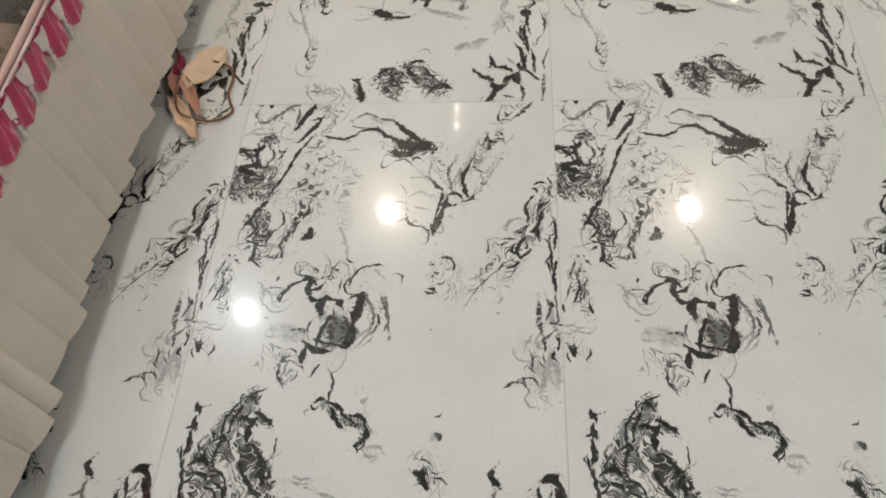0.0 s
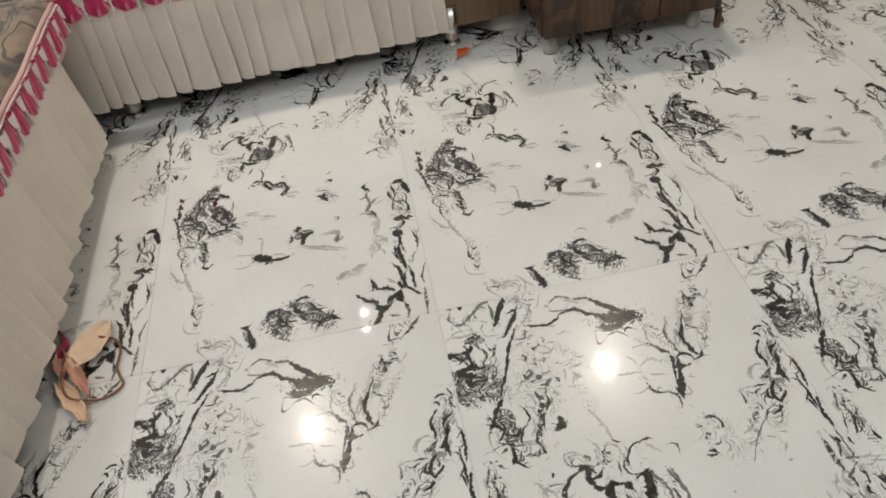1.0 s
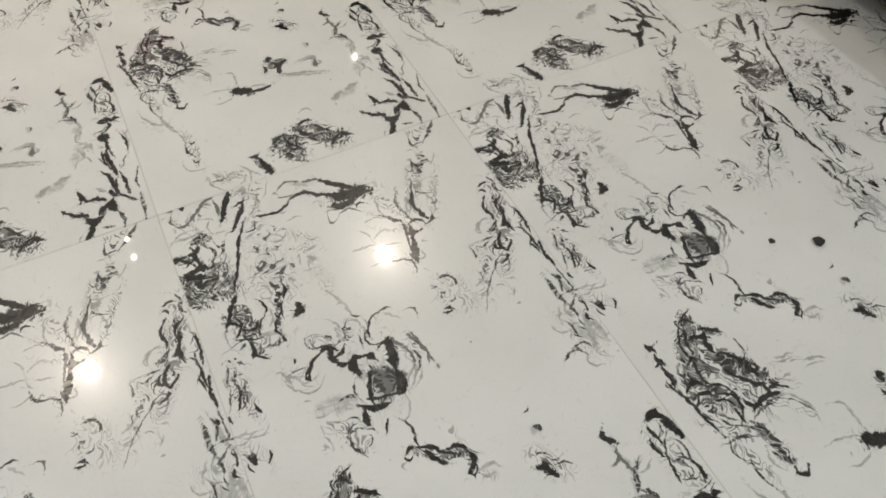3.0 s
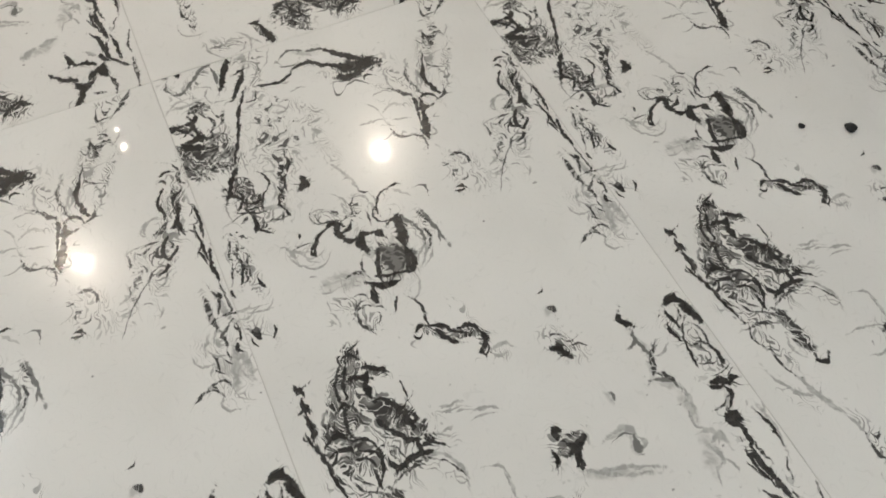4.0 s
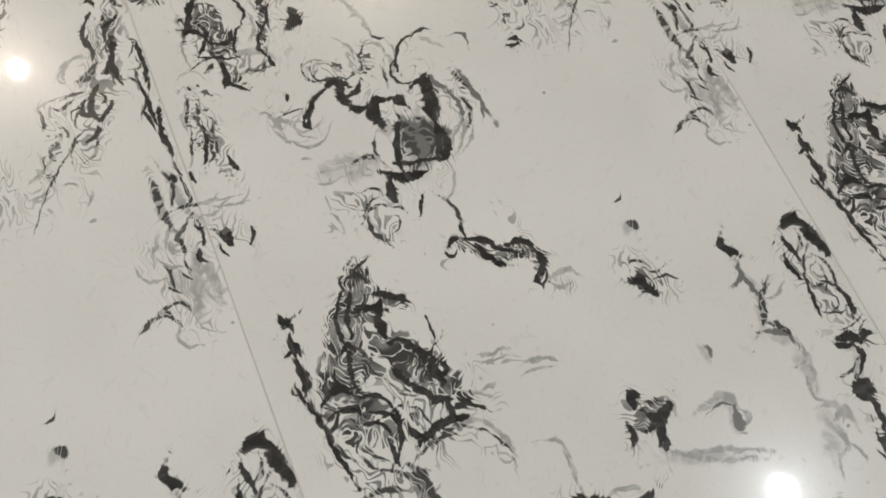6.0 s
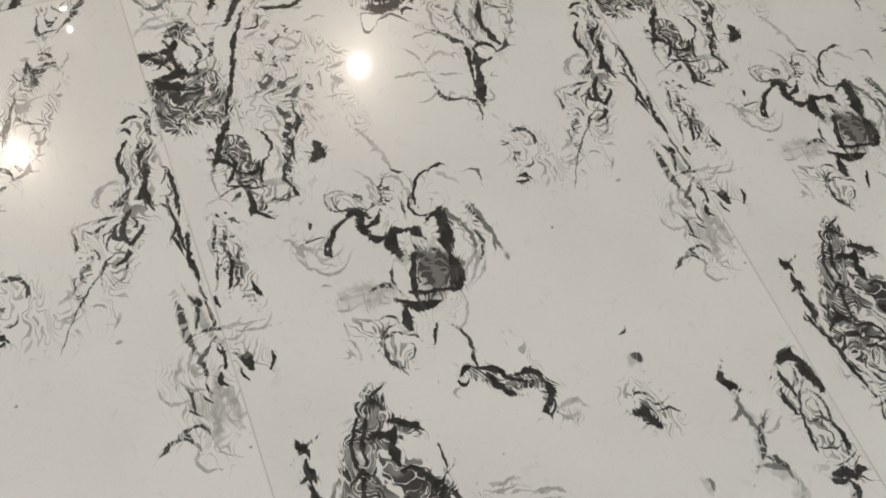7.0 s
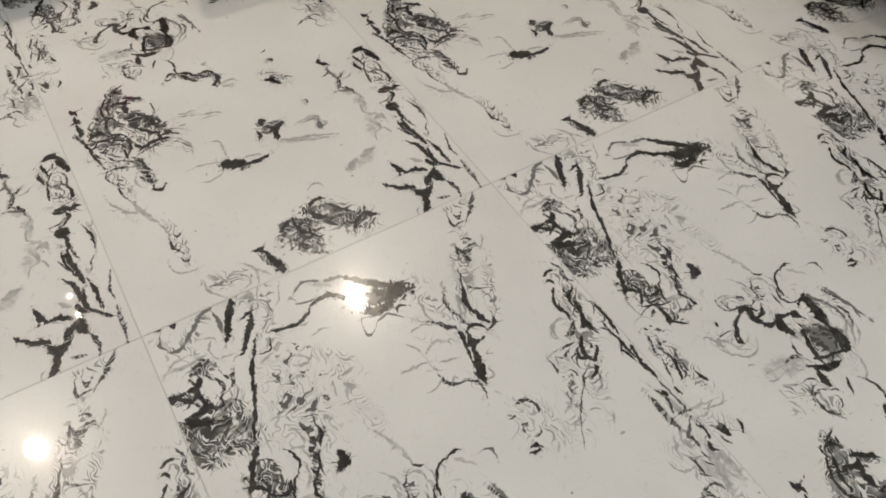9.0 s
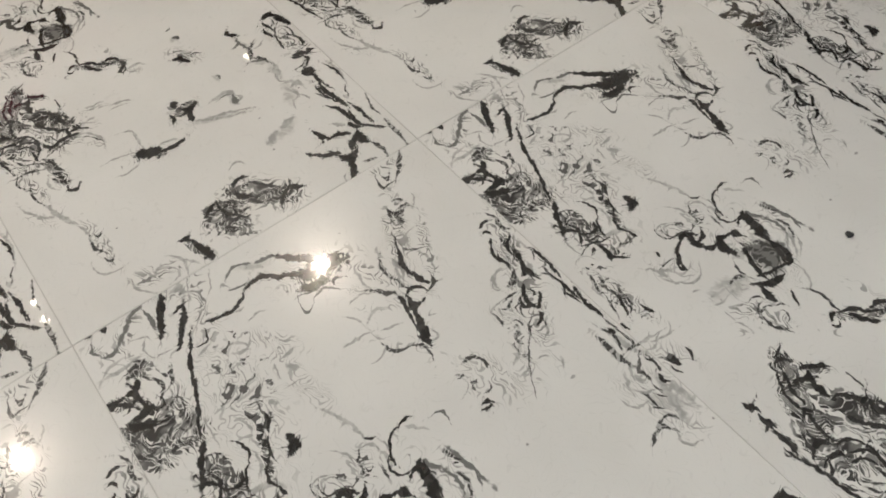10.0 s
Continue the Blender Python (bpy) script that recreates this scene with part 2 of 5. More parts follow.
WHISKER_PALE = [
    (0.167, -0.375, 0.012, 0.0012, 3, 4.5), (0.234, -0.334, 0.038, 0.0022, -74, 3.3), (0.255, -0.402, 0.021, 0.0022, -101, 2.9), (0.242, -0.381, 0.016, 0.0019, -53, 5.7), (0.248, -0.405, 0.012, 0.0021, -81, 1.6),
    (0.231, -0.332, 0.005, 0.0019, -27, 4.3), (0.289, -0.47, 0.01, 0.0019, -55, 6.1), (0.277, -0.517, 0.023, 0.0019, -132, 0.8), (0.267, -0.522, 0.009, 0.0016, -90, 7), (0.127, -0.454, 0.017, 0.0019, -26, -6.9),
    (0.106, -0.454, 0.016, 0.0022, -50, -1.6), (0.103, -0.414, 0.005, 0.0012, -27, -15.3), (0.21, -0.371, 0.023, 0.0017, -69, 6), (0.189, -0.395, 0.01, 0.0012, -76, -2.9), (0.298, -0.399, 0.012, 0.0022, -43, 0.3),
]
SPECKS_BLACK = [
    (0.39, -0.427, 0.009, 0.0033, -28, 1), (0.385, -0.436, 0.009, 0.0024, -20, -1.2), (0.126, -0.406, 0.004, 0.0021, -90, 0), (0.586, -0.55, 0.01, 0.0039, -75, -0.5), (0.017, -0.541, 0.01, 0.0037, -97, -0.8),
    (0.592, -0.518, 0.006, 0.0022, -32, -2.1), (0.591, -0.53, 0.007, 0.0025, -112, -0.6), (0.584, -0.457, 0.006, 0.0038, -84, -0.3),
]
SPECKS_DARK = [
    (0.417, -0.367, 0.016, 0.0034, -34, 2.8), (0.422, -0.385, 0.007, 0.0021, -100, -1.2), (0.565, -0.484, 0.034, 0.0038, -84, -0.6), (0.573, -0.526, 0.016, 0.0026, -90, 1.6), (0.58, -0.468, 0.024, 0.0026, -94, 1.8),
    (0.596, -0.491, 0.02, 0.0023, -12, 1.8), (0.554, -0.556, 0.014, 0.0021, -85, 3.4), (0.551, -0.57, 0.008, 0.0018, -39, -0.1), (0.537, -0.594, 0.016, 0.0026, -27, 4), (0.516, -0.597, 0.009, 0.0022, 30, 0.2),
]
SPECKS_PALE = [
    (0.386, -0.395, 0.015, 0.0012, -121, 6.6), (0.014, -0.495, 0.01, 0.0015, 14, -3.9), (0.547, -0.522, 0.017, 0.0026, -113, -1), (0.56, -0.53, 0.008, 0.0028, -70, -2.7), (0.576, -0.572, 0.036, 0.0063, -102, 0.5),
    (0.529, -0.551, 0.019, 0.0019, -45, -5.3), (0.558, -0.591, 0.016, 0.0028, -62, -0.2), (0.543, -0.625, 0.018, 0.0023, -63, -6.3), (0.025, -0.5, 0.009, 0.0015, 39, 2.4), (0.008, -0.508, 0.013, 0.0021, -5, -2.8),
]
TAIL_BLACK = [
    (0.041, -0.643, 0.009, 0.0052, -27, -1.2), (0.04, -0.67, 0.011, 0.0042, -71, 0.2), (0.037, -0.701, 0.019, 0.0042, -92, 0.5), (0.138, -0.793, 0.028, 0.0052, 11, 1.7), (0.116, -0.913, 0.013, 0.0048, -3, -2.3),
]
TAIL_DARK = [
    (0.112, -0.846, 0.038, 0.0038, -83, 2.5), (0.103, -0.881, 0.017, 0.0046, -54, -1.2), (0.039, -0.752, 0.03, 0.0033, -82, -0.4), (0.072, -0.828, 0.02, 0.0038, -16, 0.8), (0.047, -0.851, 0.025, 0.0024, -75, -4.8),
    (0.058, -0.888, 0.028, 0.0022, -83, -3.1), (0.092, -1.037, 0.03, 0.0021, -87, -4.9), (0.103, -1.082, 0.009, 0.0032, -12, -2.2), (0.106, -1.028, 0.007, 0.0026, -24, -3.5),
]
TAIL_PALE = [
    (0.076, -0.95, 0.046, 0.0033, -72, -1.2), (0.095, -1.005, 0.021, 0.0027, -84, 1), (0.044, -0.922, 0.033, 0.0028, -56, -2.8), (0.085, -1.099, 0.022, 0.0023, -43, -5.2), (0.114, -1.063, 0.016, 0.0016, -92, 5.1),
    (0.077, -0.948, 0.007, 0.0033, -27, -4.8), (0.187, -0.812, 0.03, 0.0029, -50, 5.2), (0.182, -0.777, 0.021, 0.0023, -32, 0.5), (0.085, -0.88, 0.019, 0.0022, -81, -3.9),
]
TADPOLE_BLACK = [
    (0.243, -0.919, 0.024, 0.0134, -23, -0.3), (0.28, -0.932, 0.027, 0.0048, -4, -1), (0.331, -0.841, 0.008, 0.0048, -61, 0.1), (0.311, -0.873, 0.01, 0.0032, -101, 0.8), (0.346, -0.869, 0.021, 0.0063, 24, -0.5),
    (0.338, -0.89, 0.014, 0.0033, -105, 0.1),
]
TADPOLE_PALE = [
    (0.28, -0.915, 0.016, 0.0028, -18, 0.9), (0.202, -0.895, 0.028, 0.0022, -13, 2.2), (0.202, -0.937, 0.021, 0.0021, 3, -2), (0.217, -0.748, 0.016, 0.0027, -9, 0.2), (0.241, -0.872, 0.018, 0.0016, -94, 0.9),
    (0.259, -0.772, 0.018, 0.0027, -19, 1.1), (0.412, -0.877, 0.021, 0.0042, -30, 2.6), (0.426, -0.903, 0.012, 0.0036, -105, 3.2), (0.38, -0.919, 0.051, 0.0033, -20, 1.5), (0.419, -1.024, 0.017, 0.0064, 34, 0.7),
    (0.455, -1.011, 0.02, 0.0068, 22, -0.1),
]
BUSH_BLACK = [
    (0.264, -1.095, 0.019, 0.0041, 35, 1.3), (0.28, -1.112, 0.025, 0.0041, -74, -2.1), (0.293, -1.132, 0.021, 0.0031, -74, -3.3), (0.325, -1.068, 0.018, 0.0046, 15, 2.5), (0.317, -1.103, 0.016, 0.0063, -53, -1.8),
    (0.368, -1.144, 0.028, 0.0034, 42, 2.4), (0.391, -1.141, 0.013, 0.0053, -60, -1.1), (0.207, -1.121, 0.009, 0.0037, -8, -1.4), (0.217, -1.142, 0.026, 0.0041, -76, 2.3), (0.222, -1.163, 0.022, 0.0067, -73, 0.5),
]
BUSH_DARK = [
    (0.258, -1.109, 0.014, 0.0047, 28, 0.8), (0.272, -1.131, 0.026, 0.0033, -18, 2.5), (0.36, -1.11, 0.031, 0.004, -54, -0.1), (0.355, -1.142, 0.025, 0.006, -42, 1.3), (0.359, -1.128, 0.024, 0.0054, -50, 1.1),
    (0.272, -1.147, 0.018, 0.0041, -48, 4.9), (0.293, -1.155, 0.014, 0.0028, -77, -0.5), (0.329, -1.123, 0.025, 0.0043, -74, -2.2), (0.285, -1.136, 0.023, 0.0026, -49, -0.3),
]
BUSH_PALE = [
    (0.345, -1.033, 0.014, 0.0027, -15, 3.6), (0.188, -1.155, 0.026, 0.0022, -81, 4.5), (0.155, -1.144, 0.018, 0.0032, -6, 4.4), (0.114, -1.159, 0.025, 0.0021, -65, -2.5), (0.143, -1.15, 0.015, 0.0028, -31, -3),
    (0.172, -1.173, 0.016, 0.0019, -118, 8.2), (0.197, -1.161, 0.018, 0.0022, -52, 1.8),
]
STAR_BLACK = [
    (0.566, -0.873, 0.017, 0.0059, -26, 0.8), (0.585, -0.878, 0.01, 0.0035, 7, 1.5), (0.551, -0.925, 0.013, 0.0097, -59, 0), (0.553, -0.953, 0.019, 0.0036, -99, 1.1), (0.55, -1.008, 0.044, 0.0045, -81, 0),
    (0.566, -1.069, 0.034, 0.0039, -83, 1.1), (0.543, -1.052, 0.03, 0.0039, -82, 2.5), (0.548, -1.091, 0.041, 0.0043, -76, -4.2), (0.537, -1.091, 0.016, 0.005, -73, -1.3), (0.482, -1.075, 0.023, 0.004, -65, -1.4),
    (0.507, -1.091, 0.025, 0.0054, -25, 1.5), (0.528, -1.122, 0.02, 0.0082, -85, -1.2), (0.46, -1.115, 0.028, 0.005, -37, -1.5), (0.491, -1.148, 0.022, 0.0097, -17, -2.1), (0.484, -1.166, 0.027, 0.006, -110, 0.6),
    (0.517, -1.122, 0.022, 0.0057, 35, 0.5),
]
STAR_DARK = [
    (0.544, -1.159, 0.028, 0.0028, -82, 2.5), (0.516, -1.172, 0.012, 0.0028, -12, 0.1), (0.587, -1.069, 0.026, 0.002, -100, -2.3), (0.584, -1.147, 0.036, 0.0031, -92, 0), (0.499, -0.807, 0.026, 0.0036, -121, -2),
    (0.504, -0.838, 0.017, 0.0033, -52, 1.8),
]
STAR_PALE = [
    (0.593, -0.959, 0.034, 0.0031, -94, 1), (0.567, -1.027, 0.008, 0.0031, -29, -3.5), (0.52, -1.072, 0.012, 0.003, -45, 0), (0.513, -0.882, 0.029, 0.0025, -98, 1.2), (0.518, -0.937, 0.015, 0.0052, -26, 2.4),
    (0.514, -0.977, 0.011, 0.0028, -81, 0.7), (0.605, -0.907, 0.031, 0.0031, -93, 2.4), (0.463, -1.176, 0.012, 0.0019, -118, -1.9),
]
HEART_BLACK = [
    (0.215, -0.505, 0.035, 0.0039, -106, -0.7), (0.232, -0.53, 0.027, 0.0032, -11, -0.7), (0.209, -0.543, 0.026, 0.0066, -16, -1.4), (0.19, -0.55, 0.013, 0.0058, -87, -0.1), (0.266, -0.523, 0.023, 0.0052, -114, 2.4),
    (0.213, -0.578, 0.012, 0.0019, -125, -0.1), (0.242, -0.619, 0.01, 0.0021, -90, 0),
]
HEART_GREY = [
    (0.24, -0.507, 0.035, 0.0143, -87, 0.6), (0.264, -0.51, 0.027, 0.011, -92, 1.5),
]
HEART_DARK = [
    (0.182, -0.507, 0.017, 0.004, -27, 2.3), (0.19, -0.506, 0.02, 0.0021, -88, -2.9), (0.174, -0.541, 0.012, 0.0019, -27, 4.6), (0.163, -0.557, 0.015, 0.0023, -146, -0.9), (0.175, -0.563, 0.021, 0.0022, -11, 4.6),
    (0.157, -0.589, 0.021, 0.0023, -66, -3.6), (0.184, -0.586, 0.011, 0.0015, -103, 6.4), (0.166, -0.605, 0.01, 0.0012, -68, -0.7), (0.305, -0.494, 0.017, 0.0031, -100, 2), (0.244, -0.598, 0.025, 0.0022, -82, 2.9),
    (0.161, -0.399, 0.016, 0.0014, -61, -7.1),
]
HEART_PALE = [
    (0.148, -0.508, 0.025, 0.0027, 169, -0.2), (0.138, -0.519, 0.018, 0.0021, -4, -1.4), (0.156, -0.565, 0.018, 0.0016, -102, -5), (0.29, -0.516, 0.029, 0.0026, -112, 5), (0.256, -0.565, 0.023, 0.0016, -117, 6.6),
    (0.293, -0.528, 0.02, 0.0015, -133, 3.9), (0.106, -0.429, 0.021, 0.0019, -37, -1.1), (0.128, -0.473, 0.027, 0.0022, -12, -9.9), (0.123, -0.454, 0.016, 0.0015, -48, -2.6), (0.119, -0.484, 0.007, 0.0015, -11, 2),
    (0.169, -0.38, 0.014, 0.0022, 15, 8.3), (0.123, -0.541, 0.008, 0.0012, -94, -0.4), (0.127, -0.562, 0.012, 0.0017, -72, 2.6),
]
SHRIMP_BLACK = [
    (0.227, -0.625, 0.009, 0.0032, 17, 1.2), (0.22, -0.641, 0.007, 0.0022, -17, -4.1), (0.25, -0.634, 0.021, 0.0034, -36, 0.9), (0.255, -0.656, 0.022, 0.0034, -55, -1.1), (0.271, -0.654, 0.022, 0.0038, -41, -0.9),
    (0.293, -0.653, 0.022, 0.0046, -33, 2.6), (0.305, -0.682, 0.017, 0.0053, -100, 1.6), (0.292, -0.699, 0.008, 0.0033, -85, -0.8), (0.391, -0.739, 0.013, 0.0069, -56, 0.5), (0.395, -0.751, 0.012, 0.0045, -60, -0.1),
    (0.492, -0.741, 0.017, 0.005, -78, -1.5),
]
SHRIMP_DARK = [
    (0.398, -0.719, 0.013, 0.0023, -22, 2.9), (0.411, -0.735, 0.014, 0.0013, -13, -4.5), (0.42, -0.744, 0.015, 0.0019, -32, 3), (0.412, -0.683, 0.008, 0.0045, -59, 0.7), (0.412, -0.65, 0.007, 0.0016, 29, -1.1),
    (0.495, -0.823, 0.018, 0.0032, -123, 1.5),
]
SHRIMP_GREY = [
    (0.493, -0.772, 0.017, 0.0038, -129, 2.1), (0.498, -0.789, 0.019, 0.0033, -70, 0.7), (0.504, -0.844, 0.021, 0.0037, -47, 2.6), (0.422, -0.83, 0.008, 0.0031, -95, 0.8), (0.405, -0.882, 0.019, 0.0016, -9, 5.7),
    (0.416, -0.901, 0.015, 0.0041, -102, -0.4),
]
SHRIMP_PALE = [
    (0.31, -0.714, 0.011, 0.0023, -22, -2.8), (0.322, -0.698, 0.017, 0.0033, -14, 2.1), (0.207, -0.647, 0.007, 0.0015, -105, -4.6), (0.519, -0.807, 0.019, 0.0017, 14, -4.8), (0.512, -0.878, 0.012, 0.0032, -122, 4.2),
    (0.5, -0.907, 0.017, 0.0027, -86, -2.1), (0.515, -0.93, 0.013, 0.0035, -60, 3.2), (0.507, -0.956, 0.014, 0.0048, -80, 1.2), (0.491, -0.975, 0.016, 0.0019, -129, -2.8), (0.363, -0.861, 0.008, 0.0017, -76, 2.2),
    (0.369, -0.923, 0.054, 0.0033, -29, -1.6), (0.241, -0.854, 0.02, 0.0023, -57, 4.5), (0.24, -0.885, 0.015, 0.0021, -101, -1.1), (0.216, -0.756, 0.015, 0.0012, -9, -1.4), (0.25, -0.779, 0.015, 0.0016, -11, 1.7),
]
CHAIN_BLACK = [
    (0.58, -0.739, 0.019, 0.0073, -24, 2.2), (0.591, -0.769, 0.025, 0.0068, -76, 0.3), (0.559, -0.766, 0.016, 0.0033, -84, -0.5), (0.547, -0.786, 0.018, 0.0027, -86, -2.1), (0.553, -0.823, 0.023, 0.0026, -97, -1.4),
    (0.588, -0.84, 0.019, 0.0037, -92, 1.7), (0.557, -0.879, 0.015, 0.0035, -21, -1.1), (0.569, -0.896, 0.018, 0.0031, -102, 3.6), (0.545, -0.928, 0.015, 0.0069, -71, -1.1), (0.555, -0.95, 0.018, 0.0037, -99, 1.7),
    (0.54, -0.992, 0.034, 0.0027, -85, -1.8), (0.551, -0.998, 0.039, 0.0022, -84, -0.2), (0.589, -0.958, 0.027, 0.0022, -84, 1), (0.325, -0.845, 0.009, 0.0032, -94, -0.3), (0.342, -0.87, 0.016, 0.0028, -13, -4.9),
    (0.34, -0.879, 0.017, 0.0043, -98, 2.3),
]
CHAIN_DARK = [
    (0.589, -0.805, 0.021, 0.0027, -87, 3.1), (0.56, -0.793, 0.03, 0.0021, -116, -5.3), (0.574, -0.816, 0.015, 0.0014, -32, 4), (0.567, -0.847, 0.016, 0.0018, -18, -2.1), (0.578, -0.814, 0.017, 0.0016, -117, 5.2),
    (0.576, -0.839, 0.012, 0.0016, -115, 6.8), (0.573, -0.769, 0.015, 0.0022, -132, 4.1), (0.58, -0.878, 0.014, 0.0016, -95, -9.2), (0.574, -0.865, 0.015, 0.0012, 0, -2.5), (0.556, -0.976, 0.019, 0.0016, -81, -0.9),
    (0.537, -0.998, 0.019, 0.0017, -68, -0.6), (0.575, -1.012, 0.016, 0.0019, -113, -1.6), (0.311, -0.876, 0.013, 0.0033, -109, 1.6), (0.554, -0.903, 0.015, 0.0019, -156, 1.7),
]
TORSO_BLACK = [
    (0.126, -0.615, 0.013, 0.0028, 25, 0.3), (0.121, -0.624, 0.013, 0.0038, -22, 2), (0.087, -0.66, 0.032, 0.0027, -106, -2.7), (0.101, -0.658, 0.03, 0.0029, -110, -1), (0.123, -0.659, 0.018, 0.0038, -21, 1.6),
    (0.144, -0.655, 0.022, 0.0035, -33, 1.1), (0.125, -0.675, 0.024, 0.0044, -105, -2), (0.146, -0.711, 0.026, 0.0034, -57, 3.7), (0.155, -0.726, 0.01, 0.0047, -27, -3.1), (0.17, -0.701, 0.013, 0.0016, 85, -0.2),
    (0.158, -0.743, 0.018, 0.0053, -94, -0.8), (0.17, -0.746, 0.011, 0.0037, -103, 2.5), (0.132, -0.746, 0.026, 0.0034, -56, -1.4), (0.149, -0.769, 0.018, 0.0046, -36, -1.3), (0.176, -0.786, 0.021, 0.0019, -50, -1.2),
    (0.156, -0.789, 0.015, 0.0038, -121, 2.4),
]
ROBE_BLACK = [
    (0.083, -0.707, 0.021, 0.0033, -104, -1.5), (0.087, -0.688, 0.012, 0.0037, -11, 2.5), (0.067, -0.722, 0.018, 0.0026, -57, -5.6), (0.061, -0.725, 0.017, 0.0037, 0, 3.1), (0.067, -0.743, 0.018, 0.0029, -21, 4.1),
    (0.097, -0.744, 0.019, 0.0031, -35, 3.6), (0.097, -0.763, 0.02, 0.0026, -47, 2.6), (0.106, -0.781, 0.027, 0.0027, -103, 3), (0.09, -0.771, 0.019, 0.0026, -41, 3.6), (0.092, -0.801, 0.016, 0.0026, -84, -0.4),
    (0.038, -0.743, 0.021, 0.0021, -82, 2.3), (0.043, -0.785, 0.032, 0.0022, -77, -0.8), (0.12, -0.795, 0.014, 0.0035, -33, -3.1),
]
ROBE_DARK = [
    (0.116, -0.658, 0.017, 0.0022, -132, 4.9), (0.128, -0.728, 0.022, 0.0032, -79, -3.5), (0.149, -0.736, 0.024, 0.0028, -76, 2.1), (0.1, -0.716, 0.022, 0.0021, -78, -5.3), (0.118, -0.748, 0.018, 0.0019, -52, -3.3),
    (0.097, -0.717, 0.019, 0.0026, -110, 2.3), (0.119, -0.711, 0.015, 0.0017, -67, 1.4), (0.065, -0.753, 0.012, 0.0026, -21, 4.7), (0.067, -0.787, 0.02, 0.0019, -58, -2.7), (0.047, -0.782, 0.016, 0.0017, -70, -2.7),
    (0.131, -0.776, 0.018, 0.0016, -63, 2.8), (0.133, -0.803, 0.024, 0.0021, 6, 3.9), (0.156, -0.8, 0.02, 0.0022, -12, 4.1), (0.094, -0.823, 0.02, 0.0022, -50, 1.3), (0.186, -0.823, 0.022, 0.0015, -55, 4.2),
    (0.069, -0.803, 0.016, 0.0018, -44, -1.9),
]
BEADS_BLACK = [
    (0.045, -0.649, 0.007, 0.0027, -53, 3.4), (0.04, -0.663, 0.009, 0.0023, -74, -0.9), (0.038, -0.672, 0.007, 0.0045, -45, 2.1), (0.035, -0.694, 0.013, 0.0027, -93, -0.3), (0.03, -0.716, 0.015, 0.0022, -76, -1.4),
    (0.03, -0.428, 0.024, 0.0028, -100, 1.6), (0.003, -0.461, 0.009, 0.0022, -82, -0.7), (0.048, -0.462, 0.012, 0.0028, -78, -0.4), (0.013, -0.535, 0.007, 0.0022, -95, -0.4), (0.009, -0.552, 0.01, 0.0024, -67, -0.9),
    (0.596, -0.312, 0.034, 0.0027, -87, 1.6), (0.587, -0.372, 0.02, 0.0021, -92, -0.9), (0.591, -0.404, 0.031, 0.0032, -92, -1.1), (0.042, -0.546, 0.01, 0.0021, -112, 2.5),
]
BEADS_DARK = [
    (0.024, -0.711, 0.006, 0.0018, -72, -4.3), (0.042, -0.703, 0.013, 0.0022, -98, 1.8), (0.02, -0.39, 0.019, 0.0019, -112, -1), (0.034, -0.392, 0.005, 0.0026, -90, 1.5), (0.034, -0.436, 0.021, 0.0022, -103, 2.7),
    (0.014, -0.429, 0.026, 0.0017, -106, 1.7), (0.039, -0.429, 0.017, 0.0016, -96, 0.5), (0.586, -0.339, 0.019, 0.0021, -83, -0.6), (0.593, -0.462, 0.033, 0.0016, -86, 0), (0.595, -0.523, 0.013, 0.0023, -104, 3.4),
    (0.57, -0.55, 0.011, 0.0016, -81, -0.9), (0.569, -0.563, 0.009, 0.0012, -54, -0.1), (0.551, -0.586, 0.014, 0.0022, -15, 4.9), (0.534, -0.589, 0.011, 0.0023, 34, 0.2),
]
BEADS_PALE = [
    (0.02, -0.494, 0.026, 0.0016, -9, 1), (0.03, -0.507, 0.019, 0.0017, -20, -1.9), (0.049, -0.504, 0.01, 0.0015, 50, -1.5), (0.585, -0.484, 0.03, 0.0045, -75, -0.9), (0.59, -0.574, 0.028, 0.0047, -94, 0.7),
    (0.577, -0.581, 0.023, 0.0022, -73, -2.3), (0.564, -0.616, 0.019, 0.0012, -67, -8.8), (0.564, -0.511, 0.017, 0.0019, -122, -1.2), (0.554, -0.547, 0.016, 0.0016, -34, -3.4), (0.184, -0.847, 0.009, 0.0015, -48, -7.9),
]
STRAND_BLACK = [
    (0.529, -0.346, 0.022, 0.0038, -97, -1.7), (0.544, -0.358, 0.018, 0.003, 45, -1.3), (0.528, -0.381, 0.011, 0.0037, 49, -1.7), (0.567, -0.3, 0.03, 0.0032, -96, -1.3), (0.548, -0.276, 0.018, 0.0027, -96, -0.6),
]
STRAND_DARK = [
    (0.482, -0.346, 0.013, 0.0021, -90, 1.4), (0.516, -0.351, 0.015, 0.0019, 40, 2.5), (0.504, -0.38, 0.019, 0.0022, 50, 2.8), (0.521, -0.399, 0.014, 0.0022, 47, -2.6), (0.472, -0.418, 0.048, 0.0012, 52, 2.2),
    (0.563, -0.308, 0.018, 0.0021, -92, -0.2), (0.539, -0.304, 0.018, 0.0023, 27, 1.7),
]
STRAND_PALE = [
    (0.492, -0.325, 0.015, 0.0016, 11, 2.1), (0.516, -0.293, 0.018, 0.0025, 57, 3.9), (0.47, -0.398, 0.018, 0.0023, 33, -0.3), (0.488, -0.426, 0.007, 0.0021, -29, 0.6), (0.502, -0.448, 0.011, 0.0019, 62, -0.2),
    (0.498, -0.472, 0.003, 0.0021, 0, 0),
]
INNER_DARK = [
    (0.23, -0.509, 0.035, 0.0089, -95, 0.7), (0.255, -0.51, 0.033, 0.011, -96, 1.3), (0.263, -0.514, 0.025, 0.0074, -98, 1.4),
]
